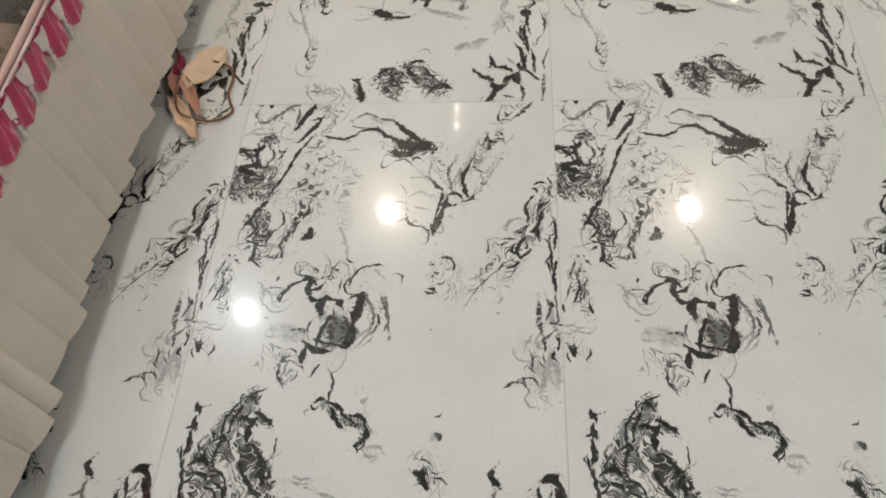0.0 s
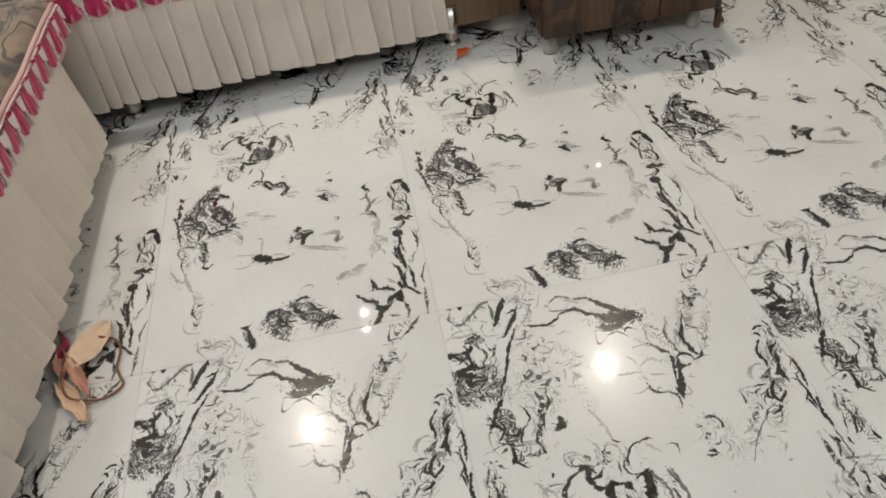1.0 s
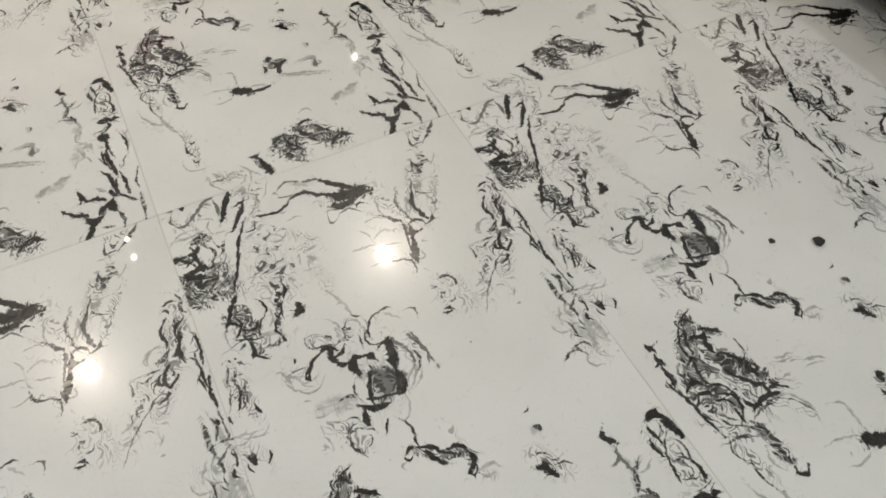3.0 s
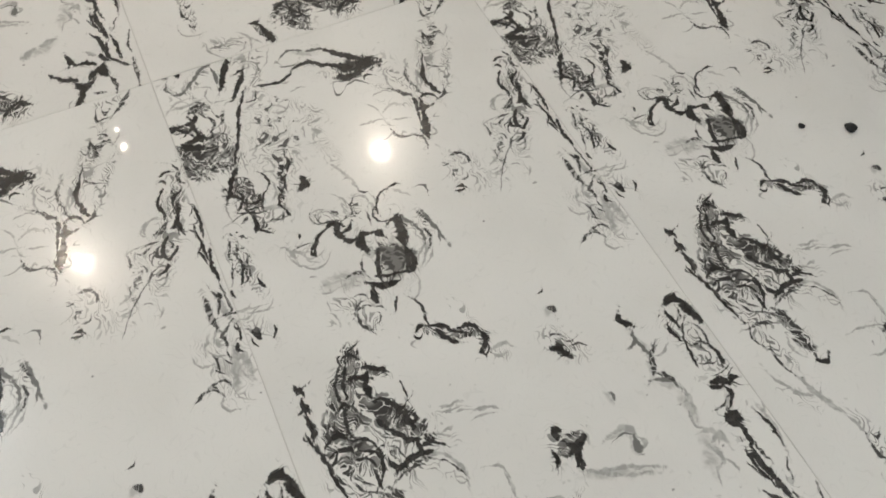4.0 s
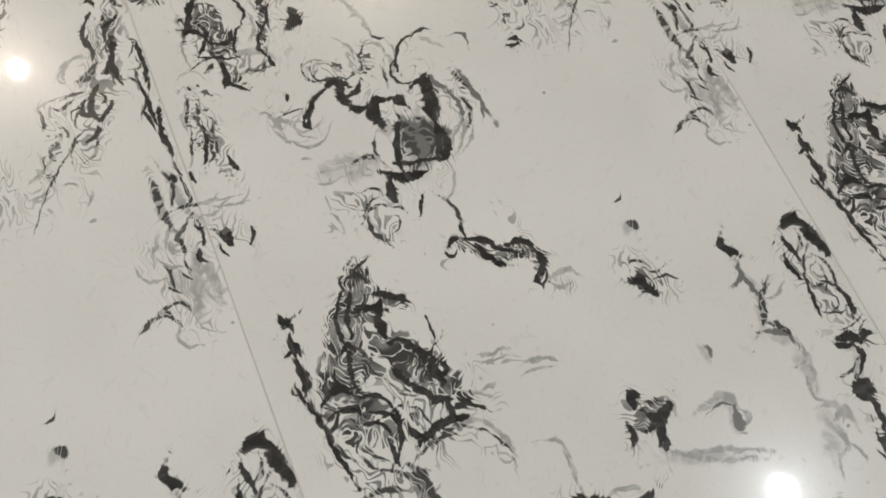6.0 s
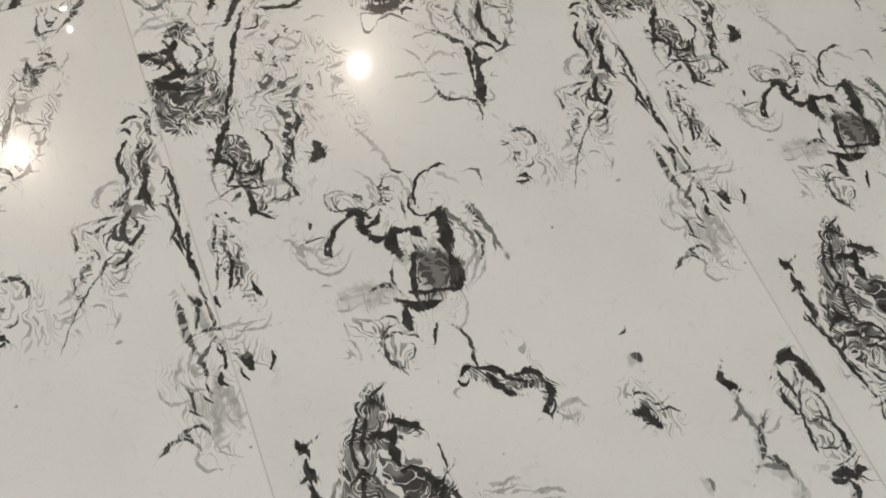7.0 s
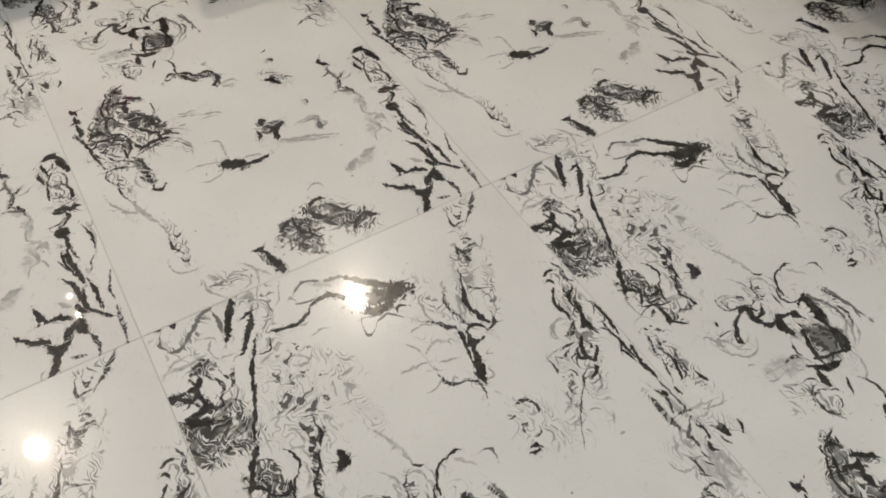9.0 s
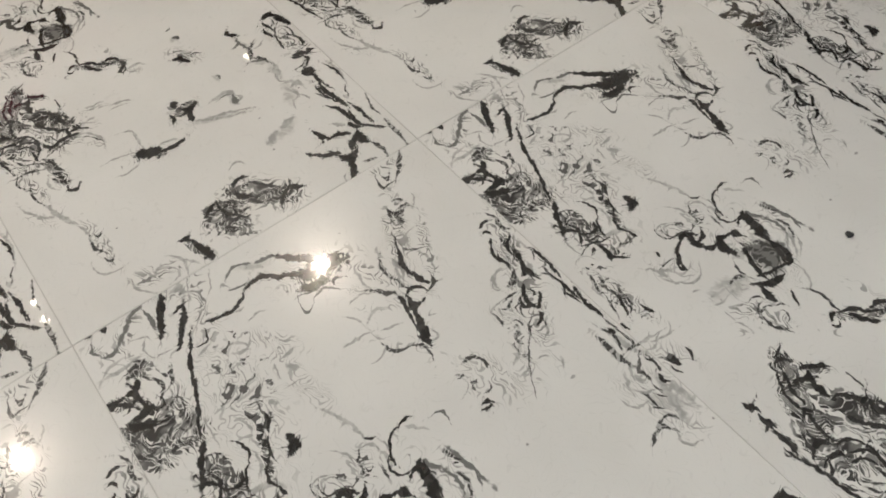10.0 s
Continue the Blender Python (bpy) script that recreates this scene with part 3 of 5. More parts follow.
FILL_CLOUD = [
    (0.268, -0.655, 0.045, 0.0068, -32, -0.6), (0.394, -0.742, 0.015, 0.0092, -61, -0.1), (0.3, -0.693, 0.012, 0.0057, -96, 0.7),
]
KNOT_CLOUD = [
    (0.073, -0.301, 0.032, 0.0138, -60, -0.3), (0.571, -0.268, 0.032, 0.0043, -99, 0.6), (0.132, -0.305, 0.042, 0.006, -105, 0.2), (0.479, -0.113, 0.021, 0.0066, -100, 0.9), (0.077, -0.35, 0.029, 0.0052, -68, -0.3),
]
GRIT_SPECK = [
    (0.158, -0.202, 0.093, 0.0383, -100, 0.2), (0.398, -0.406, 0.036, 0.0125, -93, 0.8), (0.579, -0.524, 0.041, 0.0146, -92, -0.4), (0.033, -0.408, 0.072, 0.0173, -92, -0.3), (0.008, -0.536, 0.024, 0.0147, -107, -0.7),
    (0.5, -0.373, 0.062, 0.0222, 42, -0.2), (0.202, -0.4, 0.042, 0.0175, -7, 0.1),
]
CURL_DARK = [
    (0.544, -0.026, 0.032, 0.003, 47, -0.5), (0.496, -0.049, 0.02, 0.003, -46, -11), (0.51, -0.039, 0.007, 0.0054, -24, -3.1),
]
BUSHFILL_CLOUD = [
    (0.281, -1.12, 0.032, 0.0191, -24, 0.6), (0.347, -1.119, 0.056, 0.0189, -45, -0.3), (0.055, -0.095, 0.017, 0.0094, 2, 0.1), (0.109, -0.86, 0.037, 0.0073, -81, 0.7), (0.215, -1.155, 0.027, 0.0057, -69, 0.2),
]
BLACK_STROKES = CORNER_BLACK + FLOWER_BLACK + STEM_BLACK + ARCH_BLACK + BASE_BLACK + FRINGE_BLACK + VEE_BLACK + CROWN_BLACK + WHISKER_BLACK + SPECKS_BLACK + TAIL_BLACK + TADPOLE_BLACK + BUSH_BLACK + STAR_BLACK + HEART_BLACK + SHRIMP_BLACK + CHAIN_BLACK + TORSO_BLACK + ROBE_BLACK + BEADS_BLACK + STRAND_BLACK
DARK_STROKES = FLOWER_DARK + STEM_DARK + BASE_DARK + FRINGE_DARK + VEE_DARK + CROWN_DARK + SPECKS_DARK + TAIL_DARK + BUSH_DARK + STAR_DARK + HEART_DARK + SHRIMP_DARK + CHAIN_DARK + ROBE_DARK + BEADS_DARK + STRAND_DARK + INNER_DARK + CURL_DARK
GREY_STROKES = CORNER_GREY + ARCH_GREY + WHISKER_GREY + HEART_GREY + SHRIMP_GREY
PALE_STROKES = CORNER_PALE + STEM_PALE + ARCH_PALE + BASE_PALE + FRINGE_PALE + VEE_PALE + WHISKER_PALE + SPECKS_PALE + TAIL_PALE + TADPOLE_PALE + BUSH_PALE + STAR_PALE + HEART_PALE + SHRIMP_PALE + BEADS_PALE + STRAND_PALE
CLOUD_STROKES = FILL_CLOUD + KNOT_CLOUD + BUSHFILL_CLOUD
SPECK_STROKES = GRIT_SPECK
# clouds of ink as (x, y, half length, half width, turn in degrees)
DENSE = [
    (0.017, -0.128, 0.028, 0.01, -31), (0.038, -0.2, 0.053, 0.026, -29), (0.061, -0.166, 0.026, 0.013, -33), (0.011, -0.227, 0.026, 0.009, -40),
    (0.118, -0.633, 0.022, 0.014, -106), (0.08, -0.7, 0.06, 0.019, -116), (0.114, -0.692, 0.034, 0.012, -105), (0.144, -0.737, 0.051, 0.019, -57),
    (0.146, -0.658, 0.019, 0.006, -49), (0.08, -0.764, 0.031, 0.024, -32), (0.158, -0.748, 0.028, 0.012, -95), (0.119, -0.781, 0.007, 0.009, 0),
    (0.261, -1.116, 0.025, 0.011, -94), (0.292, -1.11, 0.025, 0.012, -44), (0.281, -1.156, 0.026, 0.013, -51), (0.073, -0.299, 0.03, 0.017, -75),
    (0.334, -0.862, 0.019, 0.009, 18), (0.239, -0.502, 0.024, 0.02, -65),
]
MID = [
    (0.073, -0.024, 0.028, 0.01, -143), (0.038, -0.046, 0.03, 0.009, -49), (0.142, -0.009, 0.026, 0.014, -34), (0.082, -0.176, 0.031, 0.011, -102),
    (0.053, -0.094, 0.017, 0.012, -64), (0.353, -1.114, 0.052, 0.023, -48), (0.344, -1.144, 0.04, 0.012, -47), (0.394, -1.145, 0.006, 0.008, 0),
    (0.567, -0.814, 0.049, 0.015, -75), (0.461, -0.134, 0.081, 0.016, -117), (0.476, -0.188, 0.058, 0.009, -120), (0.551, -0.308, 0.116, 0.017, -112),
    (0.098, -0.35, 0.032, 0.013, -31), (0.035, -0.426, 0.053, 0.012, -79), (0.064, -0.865, 0.039, 0.008, -75), (0.111, -0.862, 0.034, 0.009, -86),
    (0.117, -0.908, 0.005, 0.006, 0),
]
MID_TOO = [
    (0.104, -1.043, 0.052, 0.009, -88), (0.156, -0.554, 0.025, 0.012, -30), (0.167, -0.582, 0.021, 0.013, -76), (0.14, -0.807, 0.026, 0.007, 3),
    (0.128, -0.764, 0.053, 0.018, -81), (0.147, -1.149, 0.037, 0.014, -15), (0.529, -0.014, 0.027, 0.009, 3), (0.4, -0.736, 0.031, 0.018, -55),
    (0.174, -0.399, 0.021, 0.009, -38), (0.144, -0.427, 0.023, 0.005, -140), (0.313, -0.862, 0.024, 0.007, -109), (0.397, -0.186, 0.05, 0.008, -62),
    (0.172, -0.054, 0.057, 0.009, -109), (0.077, -0.825, 0.054, 0.013, -44),
]
FAINT = [
    (0.144, -0.226, 0.106, 0.04, -90), (0.5, -0.354, 0.03, 0.022, -34), (0.57, -0.556, 0.045, 0.026, -64), (0.564, -0.611, 0.024, 0.008, -34),
    (0.019, -0.532, 0.039, 0.018, -55), (0.12, -0.438, 0.032, 0.018, -23), (0.156, -0.514, 0.036, 0.016, -8), (0.215, -0.392, 0.019, 0.024, -50),
    (0.273, -0.521, 0.055, 0.01, 47), (0.303, -0.466, 0.023, 0.009, -84), (0.311, -0.71, 0.018, 0.01, -21), (0.174, -0.826, 0.031, 0.008, -40),
    (0.356, -0.298, 0.051, 0.006, -49), (0.372, -0.226, 0.033, 0.008, -31), (0.402, -0.399, 0.044, 0.016, -89), (0.296, -0.632, 0.032, 0.009, -73),
    (0.17, -0.094, 0.037, 0.01, -98), (0.045, -0.93, 0.039, 0.01, -65), (0.214, -0.754, 0.029, 0.006, -25),
]
FAINT_TOO = [
    (0.219, -0.171, 0.048, 0.014, -50), (0.411, -0.409, 0.043, 0.018, -71), (0.421, -0.41, 0.045, 0.015, -90), (0.463, -0.422, 0.038, 0.015, -95),
    (0.425, -0.405, 0.047, 0.018, -72), (0.555, -0.566, 0.061, 0.02, -79), (0.35, -0.173, 0.029, 0.008, -42), (0.032, -0.076, 0.026, 0.014, -55),
    (0.163, -0.089, 0.059, 0.012, -104), (0.219, -0.234, 0.08, 0.016, -85), (0.198, -0.772, 0.032, 0.008, -77), (0.126, -0.562, 0.02, 0.006, -130),
]
WASH = [
    (0.498, -0.781, 0.025, 0.007, -77), (0.491, -0.823, 0.023, 0.007, -117), (0.497, -0.849, 0.015, 0.006, -37), (0.506, -0.888, 0.026, 0.009, -91),
    (0.494, -0.954, 0.033, 0.013, -108), (0.368, -0.921, 0.052, 0.009, -23), (0.414, -0.9, 0.016, 0.008, -92), (0.398, -0.881, 0.019, 0.004, -18),
    (0.447, -1.023, 0.03, 0.013, 22), (0.158, -0.51, 0.036, 0.016, -11), (0.18, -0.51, 0.011, 0.007, -9), (0.239, -0.5, 0.022, 0.027, -20),
    (0.219, -0.53, 0.016, 0.01, -92), (0.404, -0.684, 0.009, 0.008, -40), (0.416, -0.828, 0.01, 0.005, -97), (0.569, -0.574, 0.028, 0.014, -43),
    (0.264, -0.047, 0.029, 0.009, -26), (0.56, -0.9, 0.02, 0.005, -115),
]
BARE = [
    (0.013, -0.152, 0.013, 0.013, 5), (0.021, -0.148, 0.014, 0.008, -48), (0.055, -0.124, 0.013, 0.01, -69), (0.057, -0.154, 0.006, 0.007, -37),
    (0.007, -0.098, 0.007, 0.009, -38), (0.117, -0.677, 0.007, 0.006, -31), (0.149, -0.686, 0.015, 0.013, -42), (0.105, -0.692, 0.014, 0.003, -95),
    (0.113, -0.715, 0.012, 0.004, -56), (0.118, -0.78, 0.018, 0.004, -69), (0.17, -0.439, 0.011, 0.014, -69), (0.241, -0.474, 0.01, 0.005, -33),
]


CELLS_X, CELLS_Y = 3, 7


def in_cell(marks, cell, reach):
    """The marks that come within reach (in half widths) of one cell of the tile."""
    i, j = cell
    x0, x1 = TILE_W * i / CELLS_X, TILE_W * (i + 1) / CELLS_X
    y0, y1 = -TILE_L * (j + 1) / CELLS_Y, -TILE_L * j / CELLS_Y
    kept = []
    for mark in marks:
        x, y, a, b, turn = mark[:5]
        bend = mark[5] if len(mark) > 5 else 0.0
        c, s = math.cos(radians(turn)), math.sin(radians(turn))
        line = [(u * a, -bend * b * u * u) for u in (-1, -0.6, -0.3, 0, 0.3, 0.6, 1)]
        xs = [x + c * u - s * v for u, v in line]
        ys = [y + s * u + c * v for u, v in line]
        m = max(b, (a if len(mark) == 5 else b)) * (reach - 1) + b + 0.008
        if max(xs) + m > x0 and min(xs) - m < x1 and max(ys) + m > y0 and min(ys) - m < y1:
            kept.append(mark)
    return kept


def nearest_mark(g, p, marks):
    """How near p lies to the marks: 0 in the middle of one, 1 on its rim."""
    if not marks:
        return 9.0
    split = g.node("ShaderNodeSeparateXYZ")
    g.put(split.inputs[0], p)
    best = None
    for mark in marks:
        v = p
        if best is not None:
            join = g.node("ShaderNodeCombineXYZ")
            for k, value in enumerate((split.outputs[0], split.outputs[1], best)):
                g.put(join.inputs[k], value)
            v = join.outputs[0]
        x, y, a, b, turn = mark[:5]
        m = g.node("ShaderNodeMapping", vector_type="TEXTURE")
        g.put(m.inputs["Vector"], v)
        m.inputs["Location"].default_value = (x, y, 0)
        m.inputs["Rotation"].default_value = (0, 0, radians(turn))
        m.inputs["Scale"].default_value = (a, b, 1e5)
        if len(mark) > 5 and abs(mark[5]) > 0.3:
            uv = g.node("ShaderNodeSeparateXYZ")
            g.put(uv.inputs[0], m.outputs[0])
            uu = g.math("MULTIPLY", uv.outputs[0], uv.outputs[0])
            vv = g.math("MULTIPLY_ADD", uu, mark[5], plus=uv.outputs[1])
            d = g.math("MULTIPLY_ADD", vv, vv, plus=uu)
        else:
            d = g.vec("DOT_PRODUCT", m.outputs[0], m.outputs[0])
        best = d if best is None else g.math("MINIMUM", best, d)
    return g.math("SQRT", best)


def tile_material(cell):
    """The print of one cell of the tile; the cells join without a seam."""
    g = Graph("polished_marbled_tile")
    p = g.vec("MULTIPLY", g.coords(), (1, 1, 0))
    half = (0.5, 0.5, 0.5)
    slow = g.vec("SUBTRACT", g.noise(p, 16, 2, colour=True), half)
    bend = g.vec("SUBTRACT", g.noise(p, 40, 1, colour=True), half)
    quick = g.vec("SUBTRACT", g.noise(p, 95, 1, colour=True), half)
    w = g.vec("ADD", p, g.vec("MULTIPLY", slow, (0.012, 0.012, 0)))
    w = g.vec("ADD", w, g.vec("MULTIPLY", bend, (0.013, 0.013, 0)))
    w = g.vec("ADD", w, g.vec("MULTIPLY", quick, (0.009, 0.009, 0)))
    close = g.vec("ADD", p, g.vec("MULTIPLY", bend, (0.009, 0.009, 0)))
    close = g.vec("ADD", close, g.vec("MULTIPLY", quick, (0.006, 0.006, 0)))
    grain = g.noise(p, 190, 3, 0.6)
    # stirred veins: level lines of a bent field, drawn out along the tile
    swirl = g.vec("SUBTRACT", g.noise(p, 11, 1, colour=True), half)
    curl = g.vec("SUBTRACT", g.noise(p, 38, 1, colour=True), half)
    q = g.vec("ADD", p, g.vec("MULTIPLY", swirl, (0.085, 0.05, 0)))
    q = g.vec("ADD", q, g.vec("MULTIPLY", curl, (0.040, 0.032, 0)))
    field = g.noise(g.vec("MULTIPLY", q, (1.0, 0.36, 1.0)), 42, 1, 0.5)
    bands = g.math("ADD", g.math("MULTIPLY", g.math("SINE", g.math("MULTIPLY", field, 68)), 0.5), 0.5)
    fine = g.noise(g.vec("MULTIPLY", q, (1.0, 0.5, 1.0)), 70, 1, 0.5)
    fine = g.math("ADD", g.math("MULTIPLY", g.math("SINE", g.math("MULTIPLY", fine, 30)), 0.5), 0.5)
    # ink strokes with ragged rims, from solid black to pale grey
    swell = g.ramp(g.noise(p, 60, 1), 0.3, 0.7, 0.80, 1.22, False)
    edge = g.math("MULTIPLY", g.math("SUBTRACT", g.noise(p, 150, 2), 0.5), 0.75)

    rough = g.math("ADD", edge, g.math("MULTIPLY", g.math("SUBTRACT", bands, 0.5), 0.30))

    def strokes(marks, strength, soft):
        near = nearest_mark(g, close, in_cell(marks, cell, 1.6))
        rim = g.math("ADD", g.math("MULTIPLY", near, swell), rough)
        return near, g.ramp(rim, 1.02 + soft, 1.02 - soft, 0, strength)

    near, solid = strokes(BLACK_STROKES, 1.0, 0.17)
    tone = g.noise(q, 70, 2)
    solid = g.math("MULTIPLY", solid, g.ramp(tone, 0.32, 0.58, 0.95, 1.0))
    near_dark, inked = strokes(DARK_STROKES, 0.93, 0.28)
    inked = g.math("MULTIPLY", inked, g.ramp(fine, 0.80, 0.97, 1.0, 0.45))
    grey = strokes(GREY_STROKES, 0.78, 0.30)[1]
    pale = strokes(PALE_STROKES, 0.46, 0.38)[1]
    pale = g.math("MULTIPLY", pale, g.ramp(tone, 0.3, 0.6, 0.55, 1.1))
    # clouds of fine veins
    dense = g.ramp(nearest_mark(g, w, in_cell(DENSE + CLOUD_STROKES, cell, 1.5)), 1.45, 0.85, 0, 1.0, False)
    mid = g.ramp(nearest_mark(g, w, in_cell(MID + MID_TOO, cell, 1.55)), 1.5, 0.75, 0, 0.37, False)
    faint = g.ramp(nearest_mark(g, w, in_cell(FAINT + FAINT_TOO, cell, 1.45)), 1.4, 0.5, 0, 0.22, False)
    halo = g.ramp(g.math("MINIMUM", near, near_dark), 2.2, 1.0, 0, 0.17, False)
    amount = g.math("MAXIMUM", g.math("MAXIMUM", dense, halo), g.math("MAXIMUM", mid, faint))
    patchy = g.ramp(g.noise(p, 52, 2), 0.34, 0.66, 0.25, 1.45, False)
    limit = g.math("MULTIPLY", amount, patchy)
    vein = g.ramp(g.math("SUBTRACT", bands, limit), 0.04, -0.07)
    # close-packed ink, cut by thin pale threads
    packed = g.ramp(g.math("ADD", dense, g.math("MULTIPLY", bands, -0.45)), 0.24, 0.38)
    thread = g.math("MAXIMUM", g.ramp(fine, 0.84, 0.95), g.ramp(bands, 0.94, 0.99))
    thread = g.math("MULTIPLY", thread, g.ramp(g.noise(p, 60, 1), 0.30, 0.52))
    vein = g.math("MULTIPLY", vein, g.ramp(amount, 0.05, 0.55, 0.25, 1.0, False))
    vein = g.math("SUBTRACT", g.math("MAXIMUM", vein, packed), g.math("MULTIPLY", thread, g.ramp(dense, 0.15, 0.5)), True)
    vein = g.math("MULTIPLY", vein, g.ramp(g.noise(q, 45, 1), 0.35, 0.6, 0.70, 0.96))
    # washed grey
    wash = g.ramp(g.math("ADD", nearest_mark(g, w, in_cell(WASH, cell, 1.3)), edge), 1.2, 0.4, 0, 0.35)
    wash = g.math("MULTIPLY", wash, g.ramp(g.noise(q, 70, 2), 0.3, 0.6, 0.35, 1.0))
    bare = g.ramp(nearest_mark(g, w, in_cell(BARE, cell, 1.1)), 0.85, 1.0)
    clouds = g.math("MULTIPLY", g.math("MAXIMUM", vein, wash), bare)
    # grit: small torn flecks
    grit = g.ramp(nearest_mark(g, w, in_cell(SPECK_STROKES, cell, 1.4)), 1.35, 0.6, 0, 0.15, False)
    torn = g.math("ADD", g.noise(g.vec("ADD", q, g.vec("MULTIPLY", quick, (0.02, 0.02, 0))), 62, 2, 0.6), grit)
    grit = g.math("MULTIPLY", g.ramp(torn, 0.70, 0.76, 0, 0.85), g.ramp(grit, 0.005, 0.03))
    clouds = g.math("MAXIMUM", clouds, grit)
    ink = g.math("MAXIMUM", g.math("MAXIMUM", solid, inked), g.math("MAXIMUM", g.math("MAXIMUM", grey, pale), clouds))
    fleck = g.ramp(g.noise(p, 55, 1), 0.77, 0.81, 0, 0.6)
    ink = g.math("MAXIMUM", ink, fleck, True)
    cloud = g.noise(p, 4, 3)
    ground = g.mix(g.ramp(cloud, 0.3, 0.7), (0.665, 0.66, 0.635), (0.715, 0.71, 0.685))
    dark = g.mix(grain, (0.007, 0.007, 0.007), (0.024, 0.022, 0.021))
    g.bump(g.noise(p, 5, 2), 0.02, 0.002)
    return g.done(g.mix(ink, ground, dark), 0.21, Coat_Weight=1.0, Coat_Roughness=g.ramp(g.noise(p, 9, 4), 0.3, 0.7, 0.025, 0.045), Coat_IOR=1.6, Specular_IOR_Level=0.17)


def cloth_material(name, colour, shade, scale=220, rough=0.85):
    g = Graph(name)
    p = g.coords()
    weave = g.noise(p, scale, 2)
    c = g.mix(g.ramp(g.noise(p, 7, 4), 0.3, 0.7), colour, shade)
    c = g.mix(g.ramp(weave, 0.3, 0.75, 0, 0.25), c, tuple(v * 0.7 for v in colour))
    g.bump(weave, 0.25, 0.001)
    return g.done(c, rough, Sheen_Weight=0.15)


def satin_material():
    g = Graph("crimson_satin")
    p = g.coords()
    streak = g.noise(g.vec("MULTIPLY", p, (1, 1, 0.22)), 95, 2)
    c = g.mix(g.ramp(g.noise(p, 30, 3), 0.3, 0.7), (0.58, 0.022, 0.115), (0.40, 0.012, 0.075))
    # pale pink streaks: fabric pattern, with satin sheen put into the colour
    c = g.mix(g.ramp(streak, 0.52, 0.68, 0, 0.8), c, (0.80, 0.36, 0.43))
    g.bump(streak, 0.4, 0.002)
    return g.done(c, 0.4, Sheen_Weight=0.2)


def tiger_material():
    g = Graph("tiger_print_plush")
    p = g.coords()
    bend = g.vec("MULTIPLY", g.vec("SUBTRACT", g.noise(p, 5, 2, colour=True), (0.5, 0.5, 0.5)), (0.35, 0.35, 0.1))
    q = g.vec("ADD", p, bend)
    stripes = g.noise(g.vec("MULTIPLY", q, (1, 3.0, 1)), 7, 1, 0.45)
    stripe = g.ramp(g.math("ABSOLUTE", g.math("SUBTRACT", stripes, 0.5)), 0.065, 0.045)
    ground = g.mix(g.ramp(g.noise(p, 8, 3), 0.35, 0.65), (0.24, 0.17, 0.11), (0.075, 0.05, 0.032))
    fluff = g.noise(p, 260, 3)
    c = g.mix(stripe, ground, (0.018, 0.014, 0.012))
    c = g.mix(g.ramp(fluff, 0.3, 0.8, 0, 0.22), c, (0.36, 0.29, 0.21))
    g.bump(fluff, 0.6, 0.004)
    return g.done(c, 0.9, Sheen_Weight=0.3)


def wood_material(name, light, dark, scale=1.0, rough=0.4, along=(1, 1, 0.08), knots=0.0):
    g = Graph(name)
    p = g.vec("MULTIPLY", g.coords(), tuple(a * scale for a in along))
    wide = g.noise(p, 9, 4, 0.55, 0.6)
    fine = g.noise(p, 90, 4, 0.6)
    c = g.mix(g.ramp(wide, 0.32, 0.68), dark, light)
    c = g.mix(g.ramp(fine, 0.4, 0.75, 0, 0.5), c, tuple(v * 0.45 for v in dark))
    if knots:
        burl = g.noise(g.vec("MULTIPLY", g.coords(), (1, 1, 0.6)), 17, 4, 0.62, 1.4)
        c = g.mix(g.ramp(burl, 0.50, 0.66, 0, knots), c, tuple(v * 0.3 for v in dark))
        c = g.mix(g.ramp(burl, 0.42, 0.30, 0, knots * 0.6), c, tuple(v * 1.35 for v in light))
    g.bump(fine, 0.12, 0.001)
    return g.done(c, g.ramp(fine, 0.3, 0.7, rough - 0.08, rough + 0.1))


def plain_material(name, colour, rough=0.5, metal=0.0, vary=0.12, scale=30):
    g = Graph(name)
    n = g.noise(g.coords(), scale, 4)
    c = g.mix(g.ramp(n, 0.3, 0.7), colour, tuple(v * (1 - vary) for v in colour))
    g.bump(n, 0.05, 0.001)
    return g.done(c, g.ramp(n, 0.3, 0.7, max(rough - 0.05, 0.02), rough + 0.05), metal)


def glow_material(name, colour, strength):
    g = Graph(name)
    g.put(g.bsdf.inputs["Emission Color"], (*colour, 1))
    g.put(g.bsdf.inputs["Emission Strength"], strength)
    return g.done((0.8, 0.8, 0.8), 0.4)


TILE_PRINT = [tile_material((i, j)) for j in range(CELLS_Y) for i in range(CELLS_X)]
GROUT = plain_material("tile_joint_grout", (0.52, 0.51, 0.48), 0.8)
WALL = plain_material("cream_wall_paint", (0.74, 0.71, 0.66), 0.75, 0, 0.05, 6)
CEIL = plain_material("white_ceiling_paint", (0.80, 0.805, 0.80), 0.8, 0, 0.04, 6)
SKIRT = cloth_material("cream_pleated_cloth", (0.78, 0.70, 0.61), (0.71, 0.63, 0.545))
LACE = cloth_material("pale_pink_lace", (0.62, 0.46, 0.43), (0.55, 0.36, 0.35), 140, 0.6)
MAGENTA = satin_material()
WHITELACE = cloth_material("white_lace", (0.84, 0.77, 0.72), (0.76, 0.67, 0.63), 160, 0.7)
PIPING = cloth_material("salmon_piping_cord", (0.62, 0.40, 0.34), (0.5, 0.3, 0.26), 300, 0.6)
TIGER = tiger_material()
TAN = wood_material("tan_plywood", (0.20, 0.128, 0.066), (0.14, 0.085, 0.042), 0.8, 0.5)
